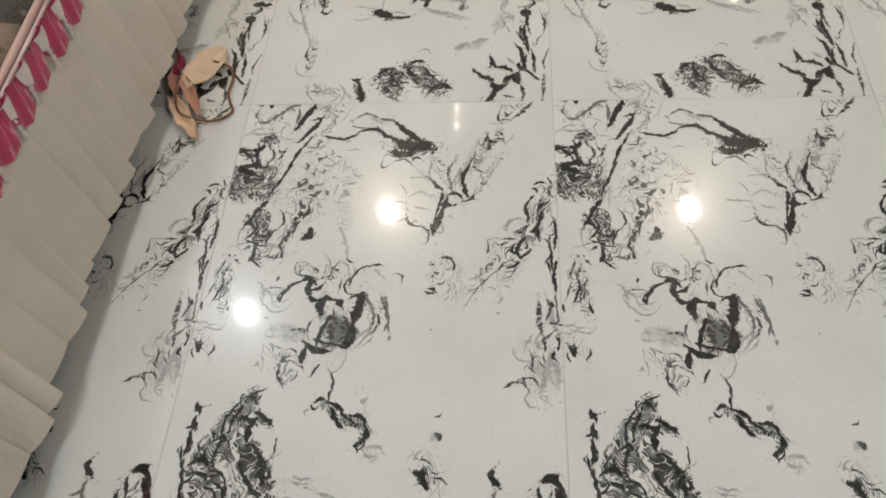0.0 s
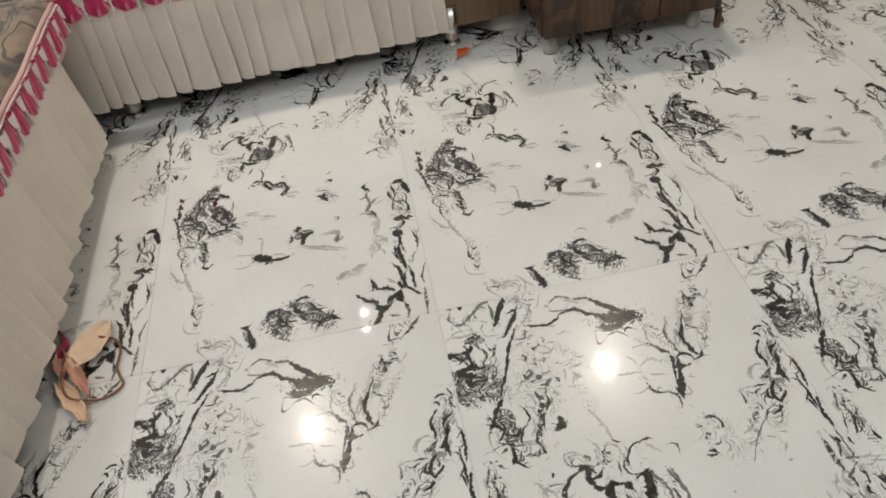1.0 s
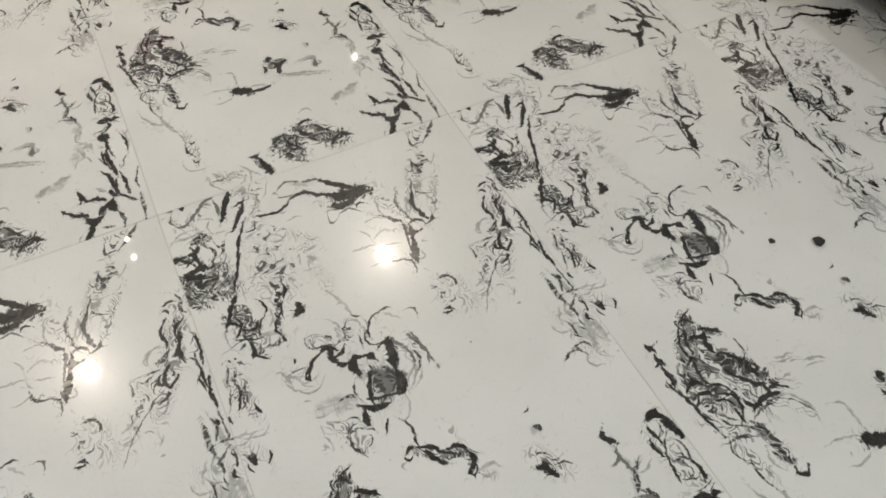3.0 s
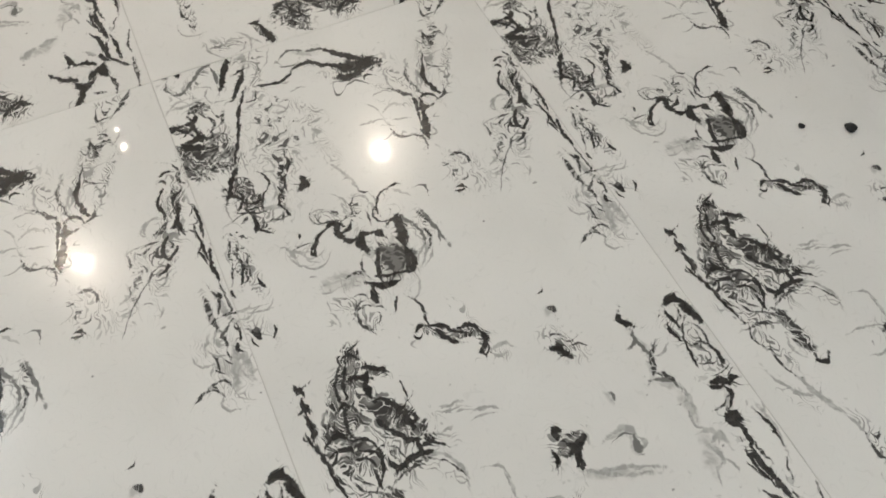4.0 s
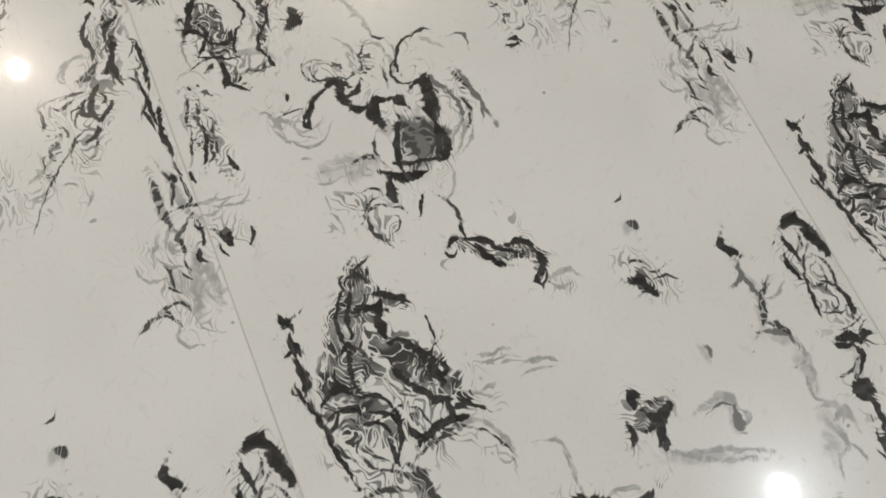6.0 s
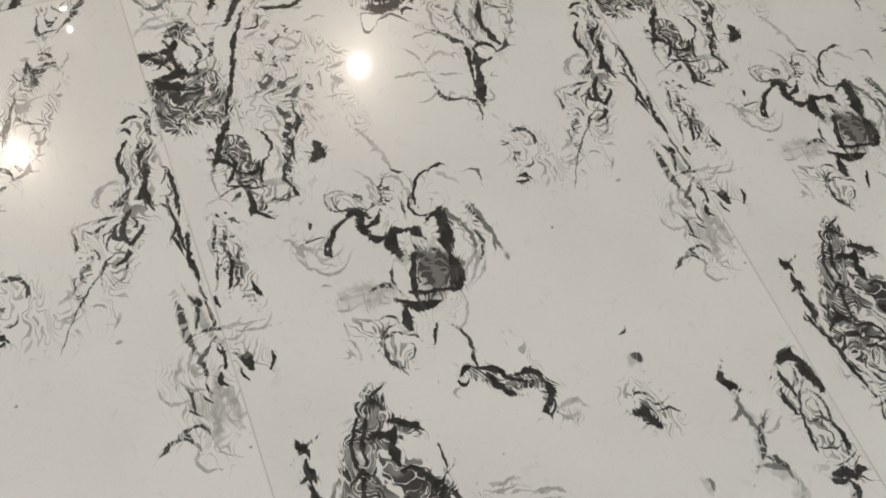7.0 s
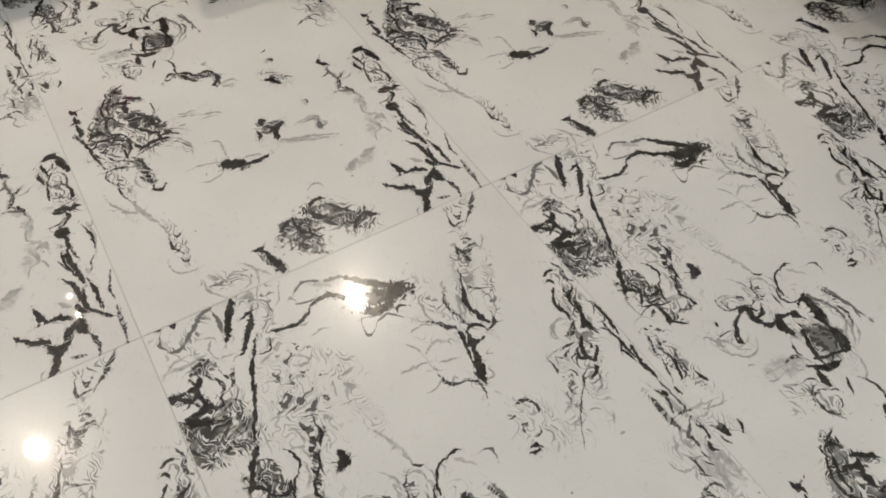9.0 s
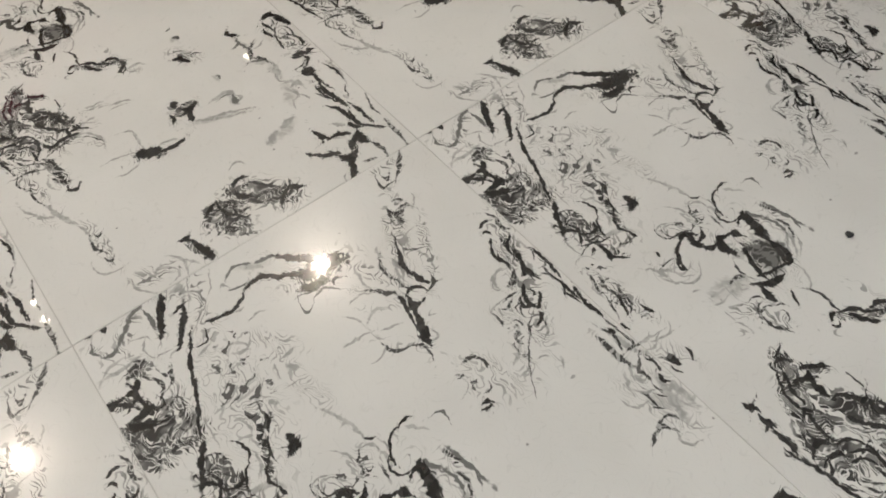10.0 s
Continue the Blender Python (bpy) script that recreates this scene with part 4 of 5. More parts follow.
WALNUT = wood_material("dark_walnut_laminate", (0.105, 0.053, 0.026), (0.034, 0.016, 0.009), 1.2, 0.38, knots=0.85)
OAK = wood_material("brown_wood_edge", (0.10, 0.05, 0.026), (0.045, 0.022, 0.012), 1.0, 0.32, (1, 0.1, 1))
HONEY = wood_material("honey_wood_frame_and_lit_ledge", (0.36, 0.22, 0.12), (0.22, 0.12, 0.06), 1.0, 0.4)
PALE = wood_material("off_white_laminate", (0.66, 0.60, 0.50), (0.58, 0.52, 0.43), 0.6, 0.35, (1, 0.15, 1))
BLACK = plain_material("black_niche_lining", (0.012, 0.011, 0.011), 0.25)
STEEL = plain_material("brushed_steel", (0.62, 0.60, 0.57), 0.22, 1.0, 0.1, 80)
CHROME = plain_material("chrome", (0.75, 0.74, 0.72), 0.07, 1.0, 0.05)
RUBBER = plain_material("black_rubber", (0.02, 0.02, 0.02), 0.7)
GREYFOOT = plain_material("grey_plastic_foot", (0.35, 0.33, 0.30), 0.4)
DARKWOOD = plain_material("dark_base_board", (0.035, 0.028, 0.023), 0.7)
PEACH = cloth_material("peach_organza", (0.78, 0.55, 0.36), (0.70, 0.42, 0.28), 90, 0.6)
CREAM = cloth_material("cream_organza", (0.80, 0.62, 0.42), (0.74, 0.54, 0.38), 90, 0.6)
ROSE = cloth_material("dusty_rose_organza", (0.62, 0.33, 0.23), (0.52, 0.25, 0.18), 90, 0.6)
BUD = cloth_material("crimson_felt", (0.40, 0.02, 0.07), (0.28, 0.012, 0.05), 200, 0.8)
CORD = plain_material("brown_cord", (0.22, 0.10, 0.055), 0.8)
ORANGE = plain_material("orange_plastic", (0.80, 0.13, 0.015), 0.4)
PINKCORD = plain_material("pink_thread", (0.66, 0.36, 0.32), 0.8)
SALMON = cloth_material("salmon_cloth", (0.50, 0.19, 0.13), (0.42, 0.14, 0.10))
WHITEBOX = plain_material("white_plastic", (0.75, 0.75, 0.74), 0.35)
WARM = glow_material("warm_lamp_glass", (1.0, 0.885, 0.745), 2800)
SPOT = glow_material("small_lamp_glass", (1.0, 0.86, 0.7), 400)
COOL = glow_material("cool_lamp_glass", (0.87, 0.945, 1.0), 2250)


# ---- mesh helpers ----
def mesh_object(name, bm, material, smooth=False):
    me = bpy.data.meshes.new(name)
    bm.normal_update()
    bm.to_mesh(me)
    bm.free()
    for f in me.polygons:
        f.use_smooth = smooth
    me.materials.append(material)
    return new(name, me)


def part(name, bm, material, parent, label="", smooth=False):
    ob = mesh_object(name, bm, material, smooth)
    ob.parent = parent
    return tagged(ob, label) if label else ob


def box(bm, x0, x1, y0, y1, z0, z1, bevel=0.0):
    made = bmesh.ops.create_cube(bm, size=1, matrix=Matrix.Translation(((x0 + x1) / 2, (y0 + y1) / 2, (z0 + z1) / 2))
                                 @ Matrix.Diagonal((x1 - x0, y1 - y0, z1 - z0, 1)))
    if bevel:
        edges = list({e for v in made["verts"] for e in v.link_edges})
        bmesh.ops.bevel(bm, geom=edges, offset=bevel, segments=2, affect="EDGES", profile=0.5)
    return bm


def boxed(*args, **kw):
    return box(bmesh.new(), *args, **kw)


def lathe(profile, x=0.0, y=0.0, steps=28):
    """A turned shape from (radius, height) pairs."""
    bm = bmesh.new()
    rings = [[bm.verts.new((x + r * math.cos(a), y + r * math.sin(a), z)) for a in (2 * math.pi * i / steps for i in range(steps))] for r, z in profile]
    for lo, hi in zip(rings, rings[1:]):
        for i in range(steps):
            bm.faces.new((lo[i], lo[(i + 1) % steps], hi[(i + 1) % steps], hi[i]))
    bm.faces.new(rings[-1])
    bm.faces.new(list(reversed(rings[0])))
    return bm


def tube(points, radius, steps=8, closed=False):
    """A cord along a smooth line through the points."""
    pts = [Vector(p) for p in points]
    fine = []
    n = len(pts)
    for i in range(n if closed else n - 1):
        p0, p1, p2, p3 = (pts[(i + k) % n] if closed else pts[min(max(i + k, 0), n - 1)] for k in (-1, 0, 1, 2))
        for k in range(6):
            s = k / 6
            fine.append(0.5 * (2 * p1 + (p2 - p0) * s + (2 * p0 - 5 * p1 + 4 * p2 - p3) * s * s + (3 * p1 - p0 - 3 * p2 + p3) * s ** 3))
    if not closed:
        fine.append(pts[-1])
    bm = bmesh.new()
    rings = []
    for i, c in enumerate(fine):
        ahead = (fine[(i + 1) % len(fine)] if closed or i + 1 < len(fine) else c)
        back = fine[i - 1] if closed or i else c
        way = (ahead - back).normalized()
        side = way.orthogonal().normalized() if abs(way.z) > 0.9 else way.cross(Vector((0, 0, 1))).normalized()
        up = side.cross(way)
        rings.append([bm.verts.new(c + radius * (math.cos(a) * side + math.sin(a) * up)) for a in (2 * math.pi * k / steps for k in range(steps))])
    pairs = list(zip(rings, rings[1:])) + ([(rings[-1], rings[0])] if closed else [])
    for lo, hi in pairs:
        for i in range(steps):
            bm.faces.new((lo[i], lo[(i + 1) % steps], hi[(i + 1) % steps], hi[i]))
    if not closed:
        bm.faces.new(list(reversed(rings[0])))
        bm.faces.new(rings[-1])
    return bm


def sheet(nx, ny, shape):
    """A grid of nx by ny cells whose corners shape(s, t) places, s and t from 0 to 1."""
    bm = bmesh.new()
    rows = [[bm.verts.new(shape(i / nx, j / ny)) for i in range(nx + 1)] for j in range(ny + 1)]
    for a, b in zip(rows, rows[1:]):
        for i in range(nx):
            bm.faces.new((a[i], a[i + 1], b[i + 1], b[i]))
    return bm


def thicken(ob, depth):
    m = ob.modifiers.new("thickness", "SOLIDIFY")
    m.thickness, m.offset = depth, 0
    return ob


def thing(name, m, label, category, group=""):
    ob = new(name)
    ob.matrix_basis = m
    return tagged(ob, label, category, group)


# ---- the room ----
X0, X1, Y0, Y1 = -1.8, 4.8, -2.37, 4.74
floor = tagged(mesh_object("floor", boxed(X0 - 0.15, X1 + 0.15, Y0 - 0.15, Y1 + 0.15, -0.12, -0.0012), GROUT),
               "glossy white floor tiles with black ink-like marbling", "floor", kind="structure")
for name, b in (("wall_west", (X0 - 0.15, X0, Y0 - 0.15, Y1 + 0.15)), ("wall_east", (X1, X1 + 0.15, Y0 - 0.15, Y1 + 0.15)),
                ("wall_south", (X0, X1, Y0 - 0.15, Y0)), ("wall_north", (X0, X1, Y1, Y1 + 0.15))):
    tagged(mesh_object(name, boxed(*b, 0.0, CEILING), WALL), "cream painted plaster wall", "wall", kind="structure")
tagged(mesh_object("ceiling", boxed(X0 - 0.15, X1 + 0.15, Y0 - 0.15, Y1 + 0.15, CEILING, CEILING + 0.12), CEIL),
       "plain white ceiling", "ceiling", kind="structure")


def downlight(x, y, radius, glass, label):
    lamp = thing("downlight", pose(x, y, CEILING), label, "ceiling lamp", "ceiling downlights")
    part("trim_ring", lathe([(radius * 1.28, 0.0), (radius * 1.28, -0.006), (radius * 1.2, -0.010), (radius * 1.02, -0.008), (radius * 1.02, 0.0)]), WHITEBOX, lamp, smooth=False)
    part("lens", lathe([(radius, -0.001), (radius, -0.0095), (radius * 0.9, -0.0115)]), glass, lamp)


# the last cool lamp is an added fill that brightens the divan skirts
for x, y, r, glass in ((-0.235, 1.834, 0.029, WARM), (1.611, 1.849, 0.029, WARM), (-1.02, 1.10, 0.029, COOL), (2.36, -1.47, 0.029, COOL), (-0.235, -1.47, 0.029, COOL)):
    downlight(x, y, r, glass, "round warm white recessed ceiling downlight" if glass is WARM else "round cool white recessed ceiling downlight, of a set with one added fill lamp")
for x, y in ((0.165, 2.72), (0.17, 2.56), (2.19, 3.78)):
    downlight(x, y, 0.008, SPOT, "small warm spot lamp in the ceiling")


# ---- divans ----
def pleats(length, z_low, z_high, seed, flare=0.03, period=0.058):
    """A knife-pleated hanging cloth along x, its front towards -y."""
    rnd = random.Random(seed)
    marks, x = [0.0], 0.0
    while x < length:
        x += period * rnd.uniform(0.7, 1.35)
        marks.append(x)
    marks[-1] = max(marks[-1], length)
    depth = [rnd.uniform(0.6, 1.25) for _ in marks]
    sag = [rnd.uniform(-0.004, 0.006) for _ in marks]
    columns = []
    for i in range(len(marks) - 1):
        a, b = marks[i], marks[i + 1]
        for s in (0.0, 0.07, 0.2, 0.4, 0.6, 0.8, 0.95, 1.08):
            columns.append((a + (b - a) * s, (0.08 + 0.92 * min(1.0, s) ** 0.6) * depth[i], sag[i] - 0.0035 * math.sin(math.pi * min(1.0, s))))
    columns = [c for c in columns if c[0] <= length]
    bm = bmesh.new()
    steps = 9
    rows = []
    for j in range(steps + 1):
        t = j / steps
        z = z_high + (z_low - z_high) * t
        rows.append([bm.verts.new((x + 0.006 * math.sin(x * 31 + t * 2.4) * t,
                                   -flare * t ** 0.8 - fold * (0.006 + 0.022 * t ** 1.3) - 0.004 * math.sin(x * 9.0 + seed) * t,
                                   z + (dz if j == steps else 0))) for x, fold, dz in columns])
    for a, b in zip(rows, rows[1:]):
        for i in range(len(columns) - 1):
            bm.faces.new((b[i], b[i + 1], a[i + 1], a[i]))
    return bm


def shell(nx, ny, shape, thick=0.0014):
    """A bent sheet facing -y, with a back to it."""
    bm = sheet(nx, ny, shape)
    bmesh.ops.reverse_faces(bm, faces=bm.faces[:])
    back = bmesh.ops.duplicate(bm, geom=bm.verts[:] + bm.edges[:] + bm.faces[:])["geom"]
    for v in back:
        if isinstance(v, bmesh.types.BMVert):
            v.co.y += thick
    bmesh.ops.reverse_faces(bm, faces=[f for f in back if isinstance(f, bmesh.types.BMFace)])
    return bm


def swag():
    """One round drop of satin, hanging from its upper edge."""
    def shape(s, t):
        u = 2 * s - 1
        crease = 0.0034 * math.cos(s * 24.0 + 1.5 * t) * (1 - 0.5 * t)
        drop = 0.068 * (1 - abs(u) ** 2.6 * 0.72)
        return (u * (0.046 + 0.003 * math.sin(math.pi * t)), -(1 - u * u) * 0.010 - crease - 0.006, -drop * t)
    return shell(14, 8, shape)


def bib():
    """The pale half round of lace between two drops."""
    def shape(s, t):
        wide = 0.016 * math.sqrt(max(0.0, 1 - t * t))
        return ((s - 0.5) * 2 * wide, -0.016 - 0.004 * math.sin(math.pi * s), -0.036 * t)
    return shell(8, 6, shape)


def tassel():
    return lathe([(0.002, 0.0), (0.0045, -0.006), (0.002, -0.012), (0.005, -0.018), (0.002, -0.024), (0.006, -0.034), (0.004, -0.038)][::-1], steps=8)


def divan_leg(parent, x, y, top):
    leg = part("leg", lathe([(0.020, 0.012), (0.021, 0.03), (0.025, top)], x, y), STEEL, parent, "brushed steel leg", True)
    part("foot_ring", lathe([(0.024, 0.0), (0.026, 0.004), (0.026, 0.010), (0.021, 0.0135)], x, y), CHROME, leg, "", True)


def divan(m, length, cloth, band, depth, seed, flare, label, panel=False, legs=()):
    top, hem = 0.378, 0.062
    d = thing("divan", m, label, "divan")
    part("base", boxed(0.01, length - 0.03, 0.06, depth, 0.085, 0.26, bevel=0.004), DARKWOOD, d)
    # unseen board, added to keep light from behind off the floor underneath
    part("rear_light_stop", boxed(0.02, length - 0.03, depth - 0.02, depth + 0.012, 0.0, 0.098, bevel=0.002), DARKWOOD, d)
    rnd = random.Random(seed)

    def cover(s, t):
        x, y = s * length, -0.012 + t * (depth + 0.01)
        round_off = min(1.0, t * depth / 0.07)
        z = top + 0.030 * math.sqrt(max(0.0, 1 - (1 - round_off) ** 2)) + 0.006 * noise.noise((x * 6, y * 6, seed))
        return (x, y, z)
    spread = part("bedspread", sheet(int(length * 40), 30, cover), TIGER, d, "tiger print plush bedspread", True)
    thicken(spread, 0.008)
    part("mattress", boxed(0.004, length - 0.004, 0.0, depth, 0.262, top - 0.006, bevel=0.012), LACE, d)
    skirt = part("skirt", pleats(cloth, hem, top - 0.012, seed, flare), SKIRT, d, "cream pleated cloth skirt")
    thicken(skirt, 0.0016)

    def frill(s, t):
        x = s * band
        wave = math.sin(x * 2 * math.pi / 0.072)
        return (x, -0.004 - 0.003 * wave * t, top + 0.004 - 0.034 * t)
    lace = part("frill", sheet(int(band * 60), 3, frill), LACE, d, "pale pink lace band", True)
    thicken(lace, 0.0016)
    kinds = (("swag", swag, MAGENTA, "crimson satin swag", 0.0), ("bib", bib, WHITELACE, "white lace half round", 0.036), ("tassel", tassel, WHITELACE, "white bead tassel", 0.036))
    made = {}
    for i in range(int(band / 0.072)):
        for name, build, material, label, shift in kinds:
            if name in made:
                ob = new(name, made[name])
                ob.parent = lace
            else:
                ob = part(name, build(), material, lace, "", True)
                made[name] = ob.data
            tagged(ob, label)
            drop = 0.034 if name == "tassel" else 0.0
            ob.matrix_basis = pose(0.036 + shift + i * 0.072 + rnd.uniform(-0.004, 0.004), -0.010 - (0.013 if drop else 0) - rnd.uniform(0, 0.003), top + 0.003 - drop,
                                   rnd.uniform(-3, 6), rnd.uniform(-7, 7), rnd.uniform(-8, 8))
    line = [(x * band / 24, -0.010 + 0.002 * math.sin(x * 1.7), top + 0.006 + 0.0015 * math.sin(x * 2.3)) for x in range(25)]
    part("piping", tube(line, 0.006), PIPING, d, "salmon piping cord", True)
    part("piping", tube([(x, y - 0.009, z - 0.005) for x, y, z in line], 0.0035), LACE, d, "", True)
    if panel:
        part("end_panel", boxed(cloth - 0.01, length, 0.0, 0.022, 0.050, 0.335, bevel=0.002), TAN, d, "bare tan plywood panel")
    for x, y in legs:
        divan_leg(d, x, y, 0.12)
    return d


divan(pose(-0.198, -1.95, 0, 0, 0, 90), 2.90, 2.775, 2.90, 0.85, 3, 0.014, "low divan with cream pleated skirt, magenta frill and tiger print cover",
      legs=((0.06, 0.08), (1.40, 0.12), (2.70, 0.12), (0.06, 0.75), (2.70, 0.75)))
divan(pose(-1.0, 0.962, 0, 0, 0, 3.0), 2.04, 1.812, 1.812, 0.80, 8, 0.03, "low divan with cream pleated skirt and a bare plywood end",
      panel=True, legs=((0.875, -0.005), (1.826, 0.0), (0.075, 0.72), (1.815, 0.72)))


# ---- walnut cabinet ----
cab = thing("cabinet", pose(1.052, 0.857, 0, 0, 0, -1.0), "dark walnut cabinet on short grey feet", "cabinet")
part("body", boxed(0.0, 0.515, 0.018, 0.44, 0.062, 0.37, bevel=0.002), WALNUT, cab)
part("door", boxed(0.004, 0.330, 0.0, 0.017, 0.064, 0.36, bevel=0.002), WALNUT, cab)
part("door", boxed(0.334, 0.511, 0.0, 0.017, 0.064, 0.36, bevel=0.002), WALNUT, cab)
part("top", boxed(-0.008, 0.523, -0.008, 0.445, 0.371, 0.39, bevel=0.003), WALNUT, cab)
for x, y in ((0.03, 0.045), (0.45, 0.045), (0.03, 0.40), (0.47, 0.40)):
    part("foot", lathe([(0.021, 0.0), (0.023, 0.006), (0.020, 0.012), (0.018, 0.063)], x, y), GREYFOOT, cab, "grey plastic foot", True)
part("corner_leg", boxed(0.50, 0.515, 0.0, 0.016, 0.0, 0.061, bevel=0.001), WALNUT, cab)

# ---- low media unit ----
unit = thing("media_unit", pose(2.105, -1.55, 0, 0, 0, 0), "low media unit with brown wood base, off-white front and black niche", "media unit")
part("bottom_board", boxed(0.0, 0.42, 0.0, 1.94, 0.112, 0.150, bevel=0.002), OAK, unit, "brown wood bottom board")
part("back_panel", boxed(0.40, 0.418, 0.004, 1.936, 0.151, 0.45), BLACK, unit)
part("front_panel", boxed(0.004, 0.022, 1.525, 1.936, 0.151, 0.45, bevel=0.001), PALE, unit, "off-white laminate front")
part("divider", boxed(0.0, 0.398, 1.500, 1.520, 0.151, 0.45, bevel=0.001), HONEY, unit, "honey coloured wood upright")
part("niche_lining", boxed(0.014, 0.398, 1.492, 1.4995, 0.161, 0.45), BLACK, unit)
# added panel, out of view, that stops light getting under the unit
part("unseen_light_stop", boxed(0.385, 0.41, 0.03, 1.91, 0.0, 0.1115), BLACK, unit)
part("niche_floor", boxed(0.034, 0.398, 0.03, 1.490, 0.151, 0.158), BLACK, unit)
# top of the bottom board; the light on it is put in as honey
part("lit_ledge", boxed(0.0, 0.033, 0.03, 1.490, 0.151, 0.160, bevel=0.001), HONEY, unit, "ledge of the bottom board, coloured honey as if lit")
part("end_panel", boxed(0.0, 0.398, 0.0, 0.028, 0.151, 0.45, bevel=0.001), HONEY, unit)
part("end_panel", boxed(0.024, 0.398, 1.912, 1.936, 0.151, 0.45, bevel=0.001), PALE, unit)
part("top_board", boxed(-0.006, 0.425, -0.006, 1.946, 0.451, 0.475, bevel=0.003), OAK, unit)
for x, y in ((0.012, 1.926), (0.028, 0.03), (0.38, 1.915), (0.38, 0.03)):
    leg = part("leg", lathe([(0.023, 0.012), (0.023, 0.1115)], x, y), STEEL, unit, "round brushed steel leg", True)
    part("foot_ring", lathe([(0.029, 0.0), (0.030, 0.003), (0.028, 0.010), (0.024, 0.0135)], x, y), CHROME, leg, "", True)
boxy = thing("set_top_box", pose(2.18, -0.215, 0.1585), "small white plastic box in the black niche", "box")
part("case", boxed(-0.02, 0.02, -0.03, 0.03, 0.0, 0.028, bevel=0.004), WHITEBOX, boxy)

# ---- bits on the floor ----
scrap = thing("flower_trinket", pose(0, 0, 0), "torn peach fabric flower with brown cord and crimson bud", "trinket")


def petal(cx, cy, turn, long, wide, lift):
    c, s = math.cos(radians(turn)), math.sin(radians(turn))

    def shape(a, b):
        w = wide * math.sin(math.pi * min(0.97, 0.12 + a * 0.8)) * (b - 0.5) * 2
        u = (a - 0.5) * long
        w *= 1 + 0.45 * noise.noise((a * 6, turn, 1 if b > 0.5 else 4))
        z = 0.004 + lift * (abs(b - 0.5) * 2) ** 2 + 0.022 * abs(noise.noise((a * 5, b * 4, turn)))
        return (cx + u * c - w * s, cy + u * s + w * c, z)
    return sheet(12, 8, shape)


for cx, cy, turn, long, wide, lift, cloth in ((-0.108, 0.095, 62, 0.125, 0.036, 0.014, CREAM), (-0.125, -0.042, -56, 0.145, 0.017, 0.010, PEACH), (-0.118, 0.010, -62, 0.115, 0.013, 0.018, ROSE),
                                              (-0.160, 0.055, 100, 0.07, 0.015, 0.020, ROSE)):
    thicken(part("petal", petal(cx, cy, turn, long, wide, lift), cloth, scrap, "creased peach organza petal", True), 0.001)
part("bud", tube([(-0.176, 0.072, 0.012), (-0.168, 0.088, 0.018), (-0.163, 0.105, 0.017), (-0.170, 0.125, 0.012)], 0.009), BUD, scrap, "crimson felt bud", True)
part("cord", tube([(-0.097, 0.116, 0.012), (-0.060, 0.098, 0.012), (-0.047, 0.070, 0.008), (-0.050, 0.030, 0.005), (-0.040, 0.000, 0.004), (-0.032, -0.022, 0.004), (-0.055, -0.045, 0.006), (-0.085, -0.052, 0.012),
                   (-0.131, -0.036, 0.016), (-0.152, 0.010, 0.018), (-0.155, 0.064, 0.018)], 0.0026), CORD, scrap, "looped brown cord", True)
part("cord", tube([(-0.233, 0.207, 0.006), (-0.208, 0.174, 0.010), (-0.181, 0.145, 0.014), (-0.165, 0.110, 0.014)], 0.004), CORD, scrap, "", True)
part("clip", tube([(-0.220, 0.064, 0.006), (-0.200, 0.080, 0.012), (-0.181, 0.091, 0.012)], 0.008), RUBBER, scrap, "black plastic clip", True)
part("pin", tube([(-0.218, 0.123, 0.004), (-0.210, 0.140, 0.008), (-0.203, 0.155, 0.010)], 0.0028), RUBBER, scrap, "", True)

for x, y, size in ((1.556, -0.56, 0.006), (1.627, -0.598, 0.010)):
    crumb = bmesh.new()
    bmesh.ops.create_icosphere(crumb, subdivisions=2, radius=size)
    for v in crumb.verts:
        v.co *= 1 + 0.5 * noise.noise(v.co * 160 + Vector((x, y, 0)) * 9)
        v.co.z = max(v.co.z * 0.6, -size * 0.4)
    bit = mesh_object("crumb", crumb, RUBBER, True)
    bit.matrix_basis = pose(x, y, size * 0.4)
    tagged(bit, "small dark crumb lying on the tiles", "crumb", "crumbs on the floor")

tag = thing("plastic_scrap", pose(0.842, 0.985, 0), "small torn orange plastic scrap", "scrap")
thicken(part("flap", sheet(6, 6, lambda a, b: ((a - 0.5) * 0.036 + 0.008 * (b - 0.5), (b - 0.5) * 0.05, 0.003 + 0.016 * a * (1 - b) + 0.004 * math.sin(9 * a + 5 * b) ** 2)), ORANGE, tag, "", True), 0.0012)
thread = thing("thread", pose(0, 0, 0), "loose pink thread lying on the tiles", "thread")
part("strand", tube([(0.86, 1.0, 0.002), (0.90, 1.02, 0.003), (0.93, 1.06, 0.002), (0.97, 1.075, 0.003), (1.03, 1.06, 0.002)], 0.0011, 6), PINKCORD, thread, "", True)
rag = thing("rag", pose(2.165, 0.46, 0, 0, 0, -37), "crumpled salmon cloth rag beside the steel leg", "rag")
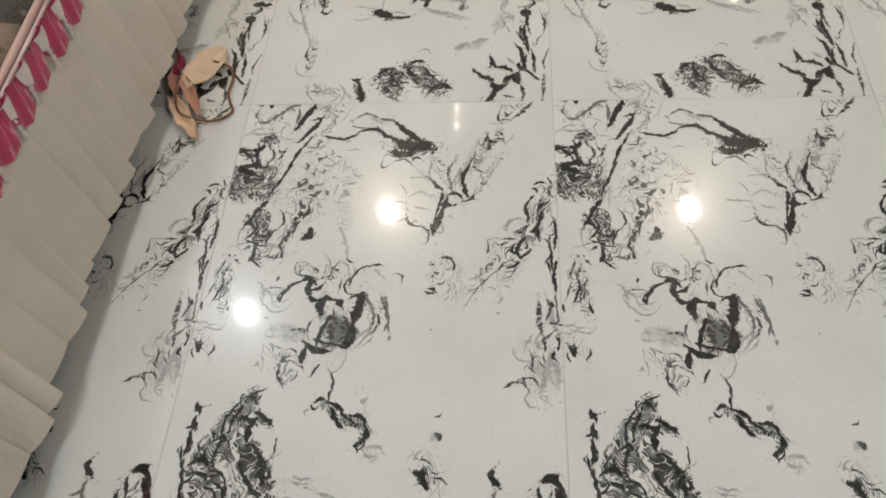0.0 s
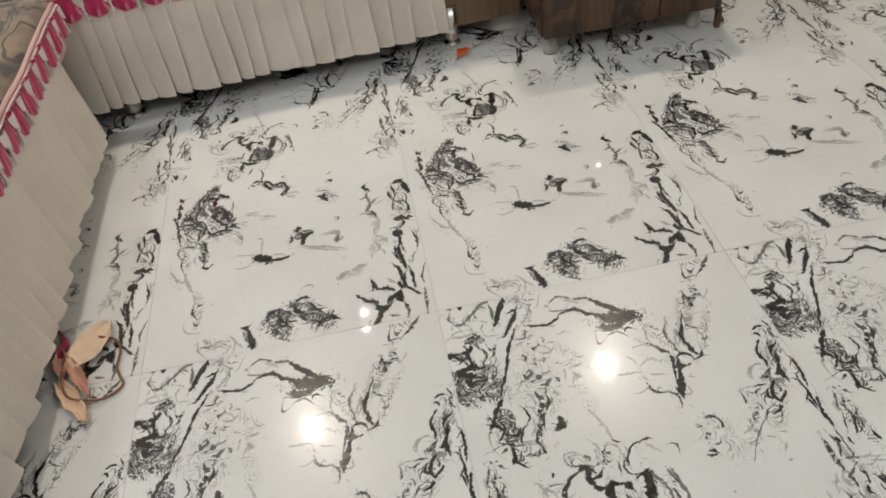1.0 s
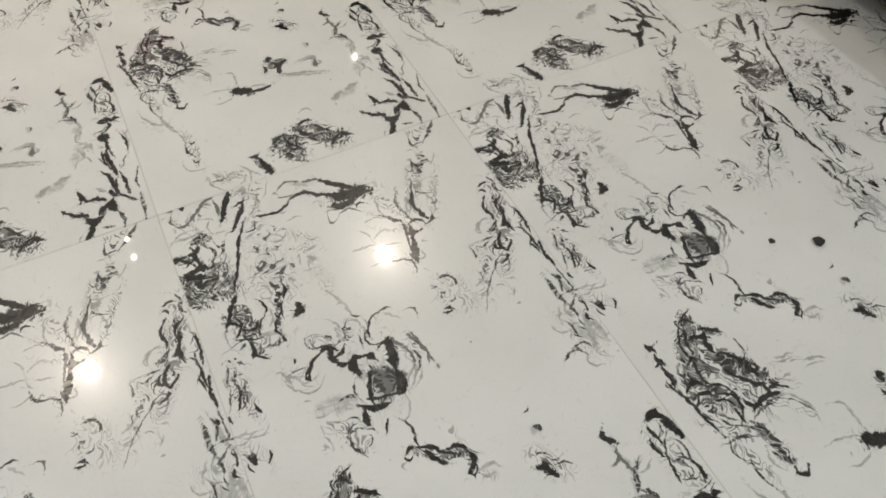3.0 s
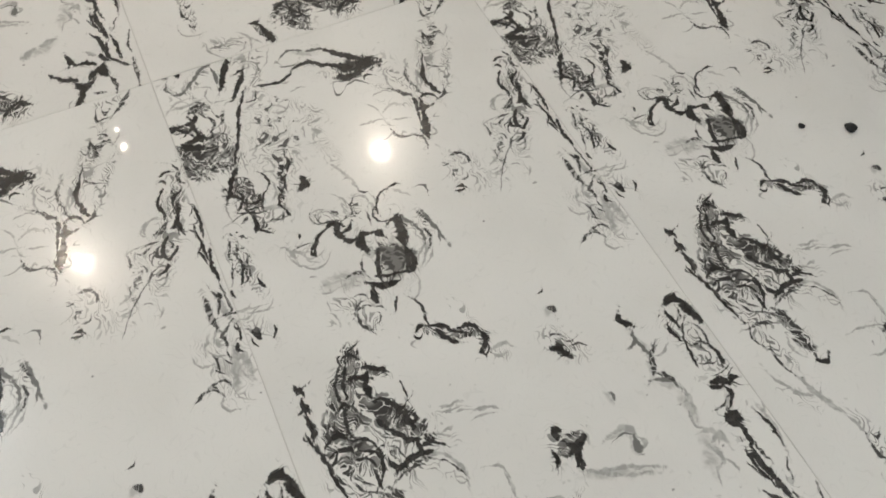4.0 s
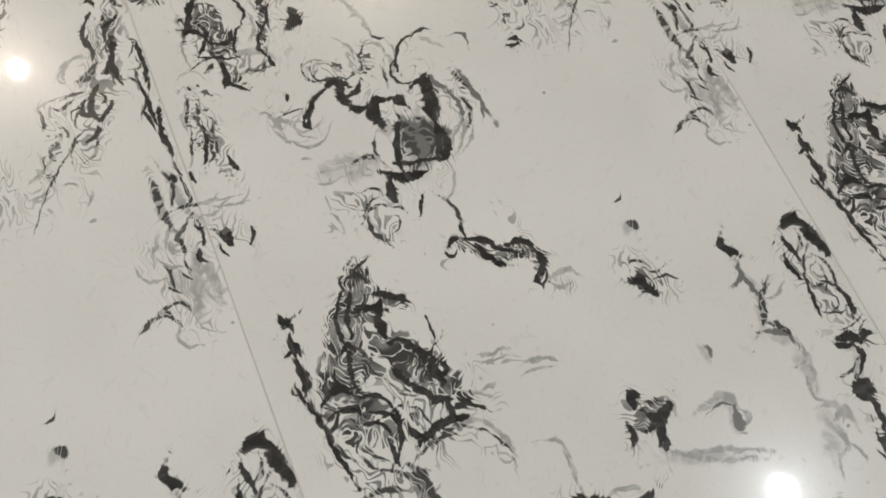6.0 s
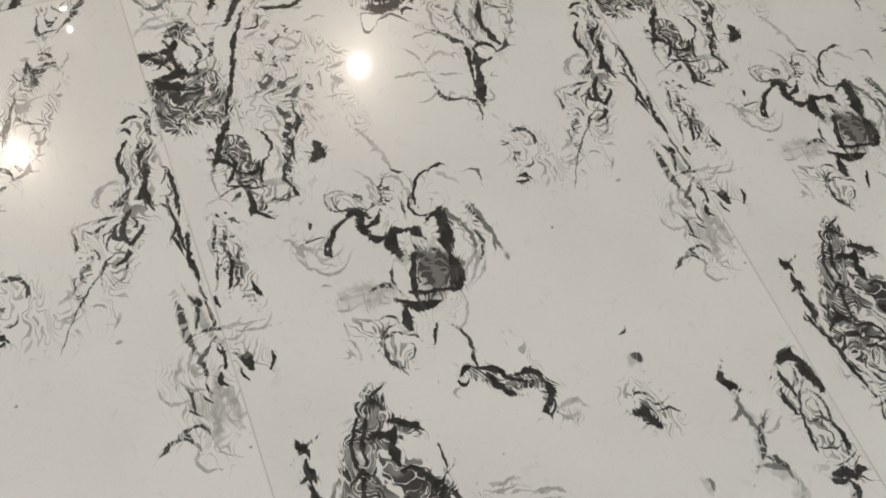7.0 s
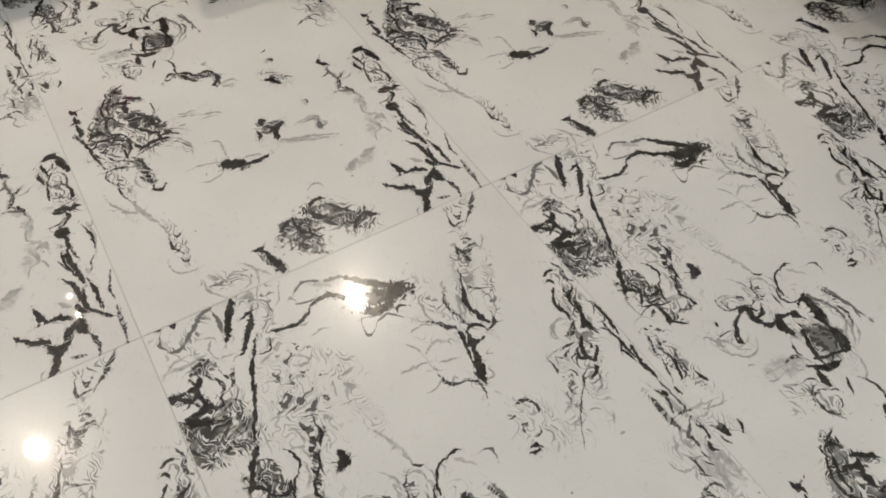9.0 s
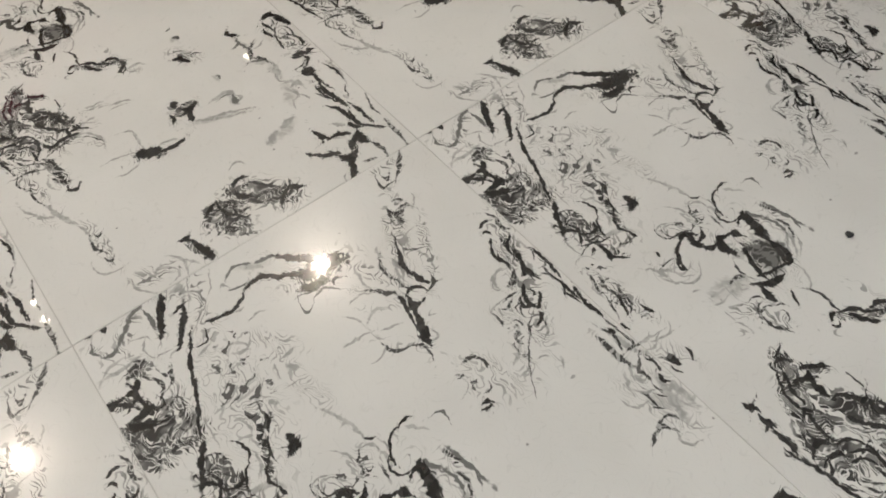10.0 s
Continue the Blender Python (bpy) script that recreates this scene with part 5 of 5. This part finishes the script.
thicken(part("cloth", sheet(14, 10, lambda a, b: ((a - 0.5) * 0.13, (b - 0.5) * 0.05, 0.006 + 0.03 * abs(noise.noise((a * 4, b * 4, 2))))), SALMON, rag, "", True), 0.0015)

# ---- floor tiles ----
def tile_mesh():
    """One tile: a flat face in cells, a narrow bevel round it and upright sides."""
    bm = bmesh.new()
    xs = [TILE_W * i / CELLS_X for i in range(CELLS_X + 1)]
    ys = [-TILE_L * j / CELLS_Y for j in range(CELLS_Y + 1)]

    def corner(i, j, inset, z):
        x = min(max(xs[i], inset), TILE_W - inset)
        y = max(min(ys[j], -inset), inset - TILE_L)
        return bm.verts.new((x, y, z))
    top = [[corner(i, j, 0.0012, 0.0) for i in range(CELLS_X + 1)] for j in range(CELLS_Y + 1)]
    for j in range(CELLS_Y):
        for i in range(CELLS_X):
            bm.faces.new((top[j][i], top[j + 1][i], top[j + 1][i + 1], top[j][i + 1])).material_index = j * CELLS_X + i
    rim = [(i, 0) for i in range(CELLS_X)] + [(CELLS_X, j) for j in range(CELLS_Y)]
    rim += [(i, CELLS_Y) for i in range(CELLS_X, 0, -1)] + [(0, j) for j in range(CELLS_Y, 0, -1)]
    edge = [corner(i, j, 0.0005, -0.0007) for i, j in rim]
    foot = [corner(i, j, 0.0005, -0.009) for i, j in rim]
    for k, (i, j) in enumerate(rim):
        n = (k + 1) % len(rim)
        cell = min(j, CELLS_Y - 1) * CELLS_X + min(i, CELLS_X - 1)
        a, b = top[j][i], top[rim[n][1]][rim[n][0]]
        bm.faces.new((a, b, edge[n], edge[k])).material_index = cell
        bm.faces.new((edge[k], edge[n], foot[n], foot[k])).material_index = cell
    bmesh.ops.recalc_face_normals(bm, faces=bm.faces[:])
    return bm


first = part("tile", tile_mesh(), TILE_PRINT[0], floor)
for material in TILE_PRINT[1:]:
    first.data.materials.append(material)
first.matrix_basis = pose(0, 0, 0)
for i in range(-3, 8):
    for j in range(-1, 5):
        if (i, j) != (0, 0):
            ob = new("tile", first.data)
            ob.parent = floor
            ob.matrix_basis = pose(i * TILE_W, j * TILE_L, 0)
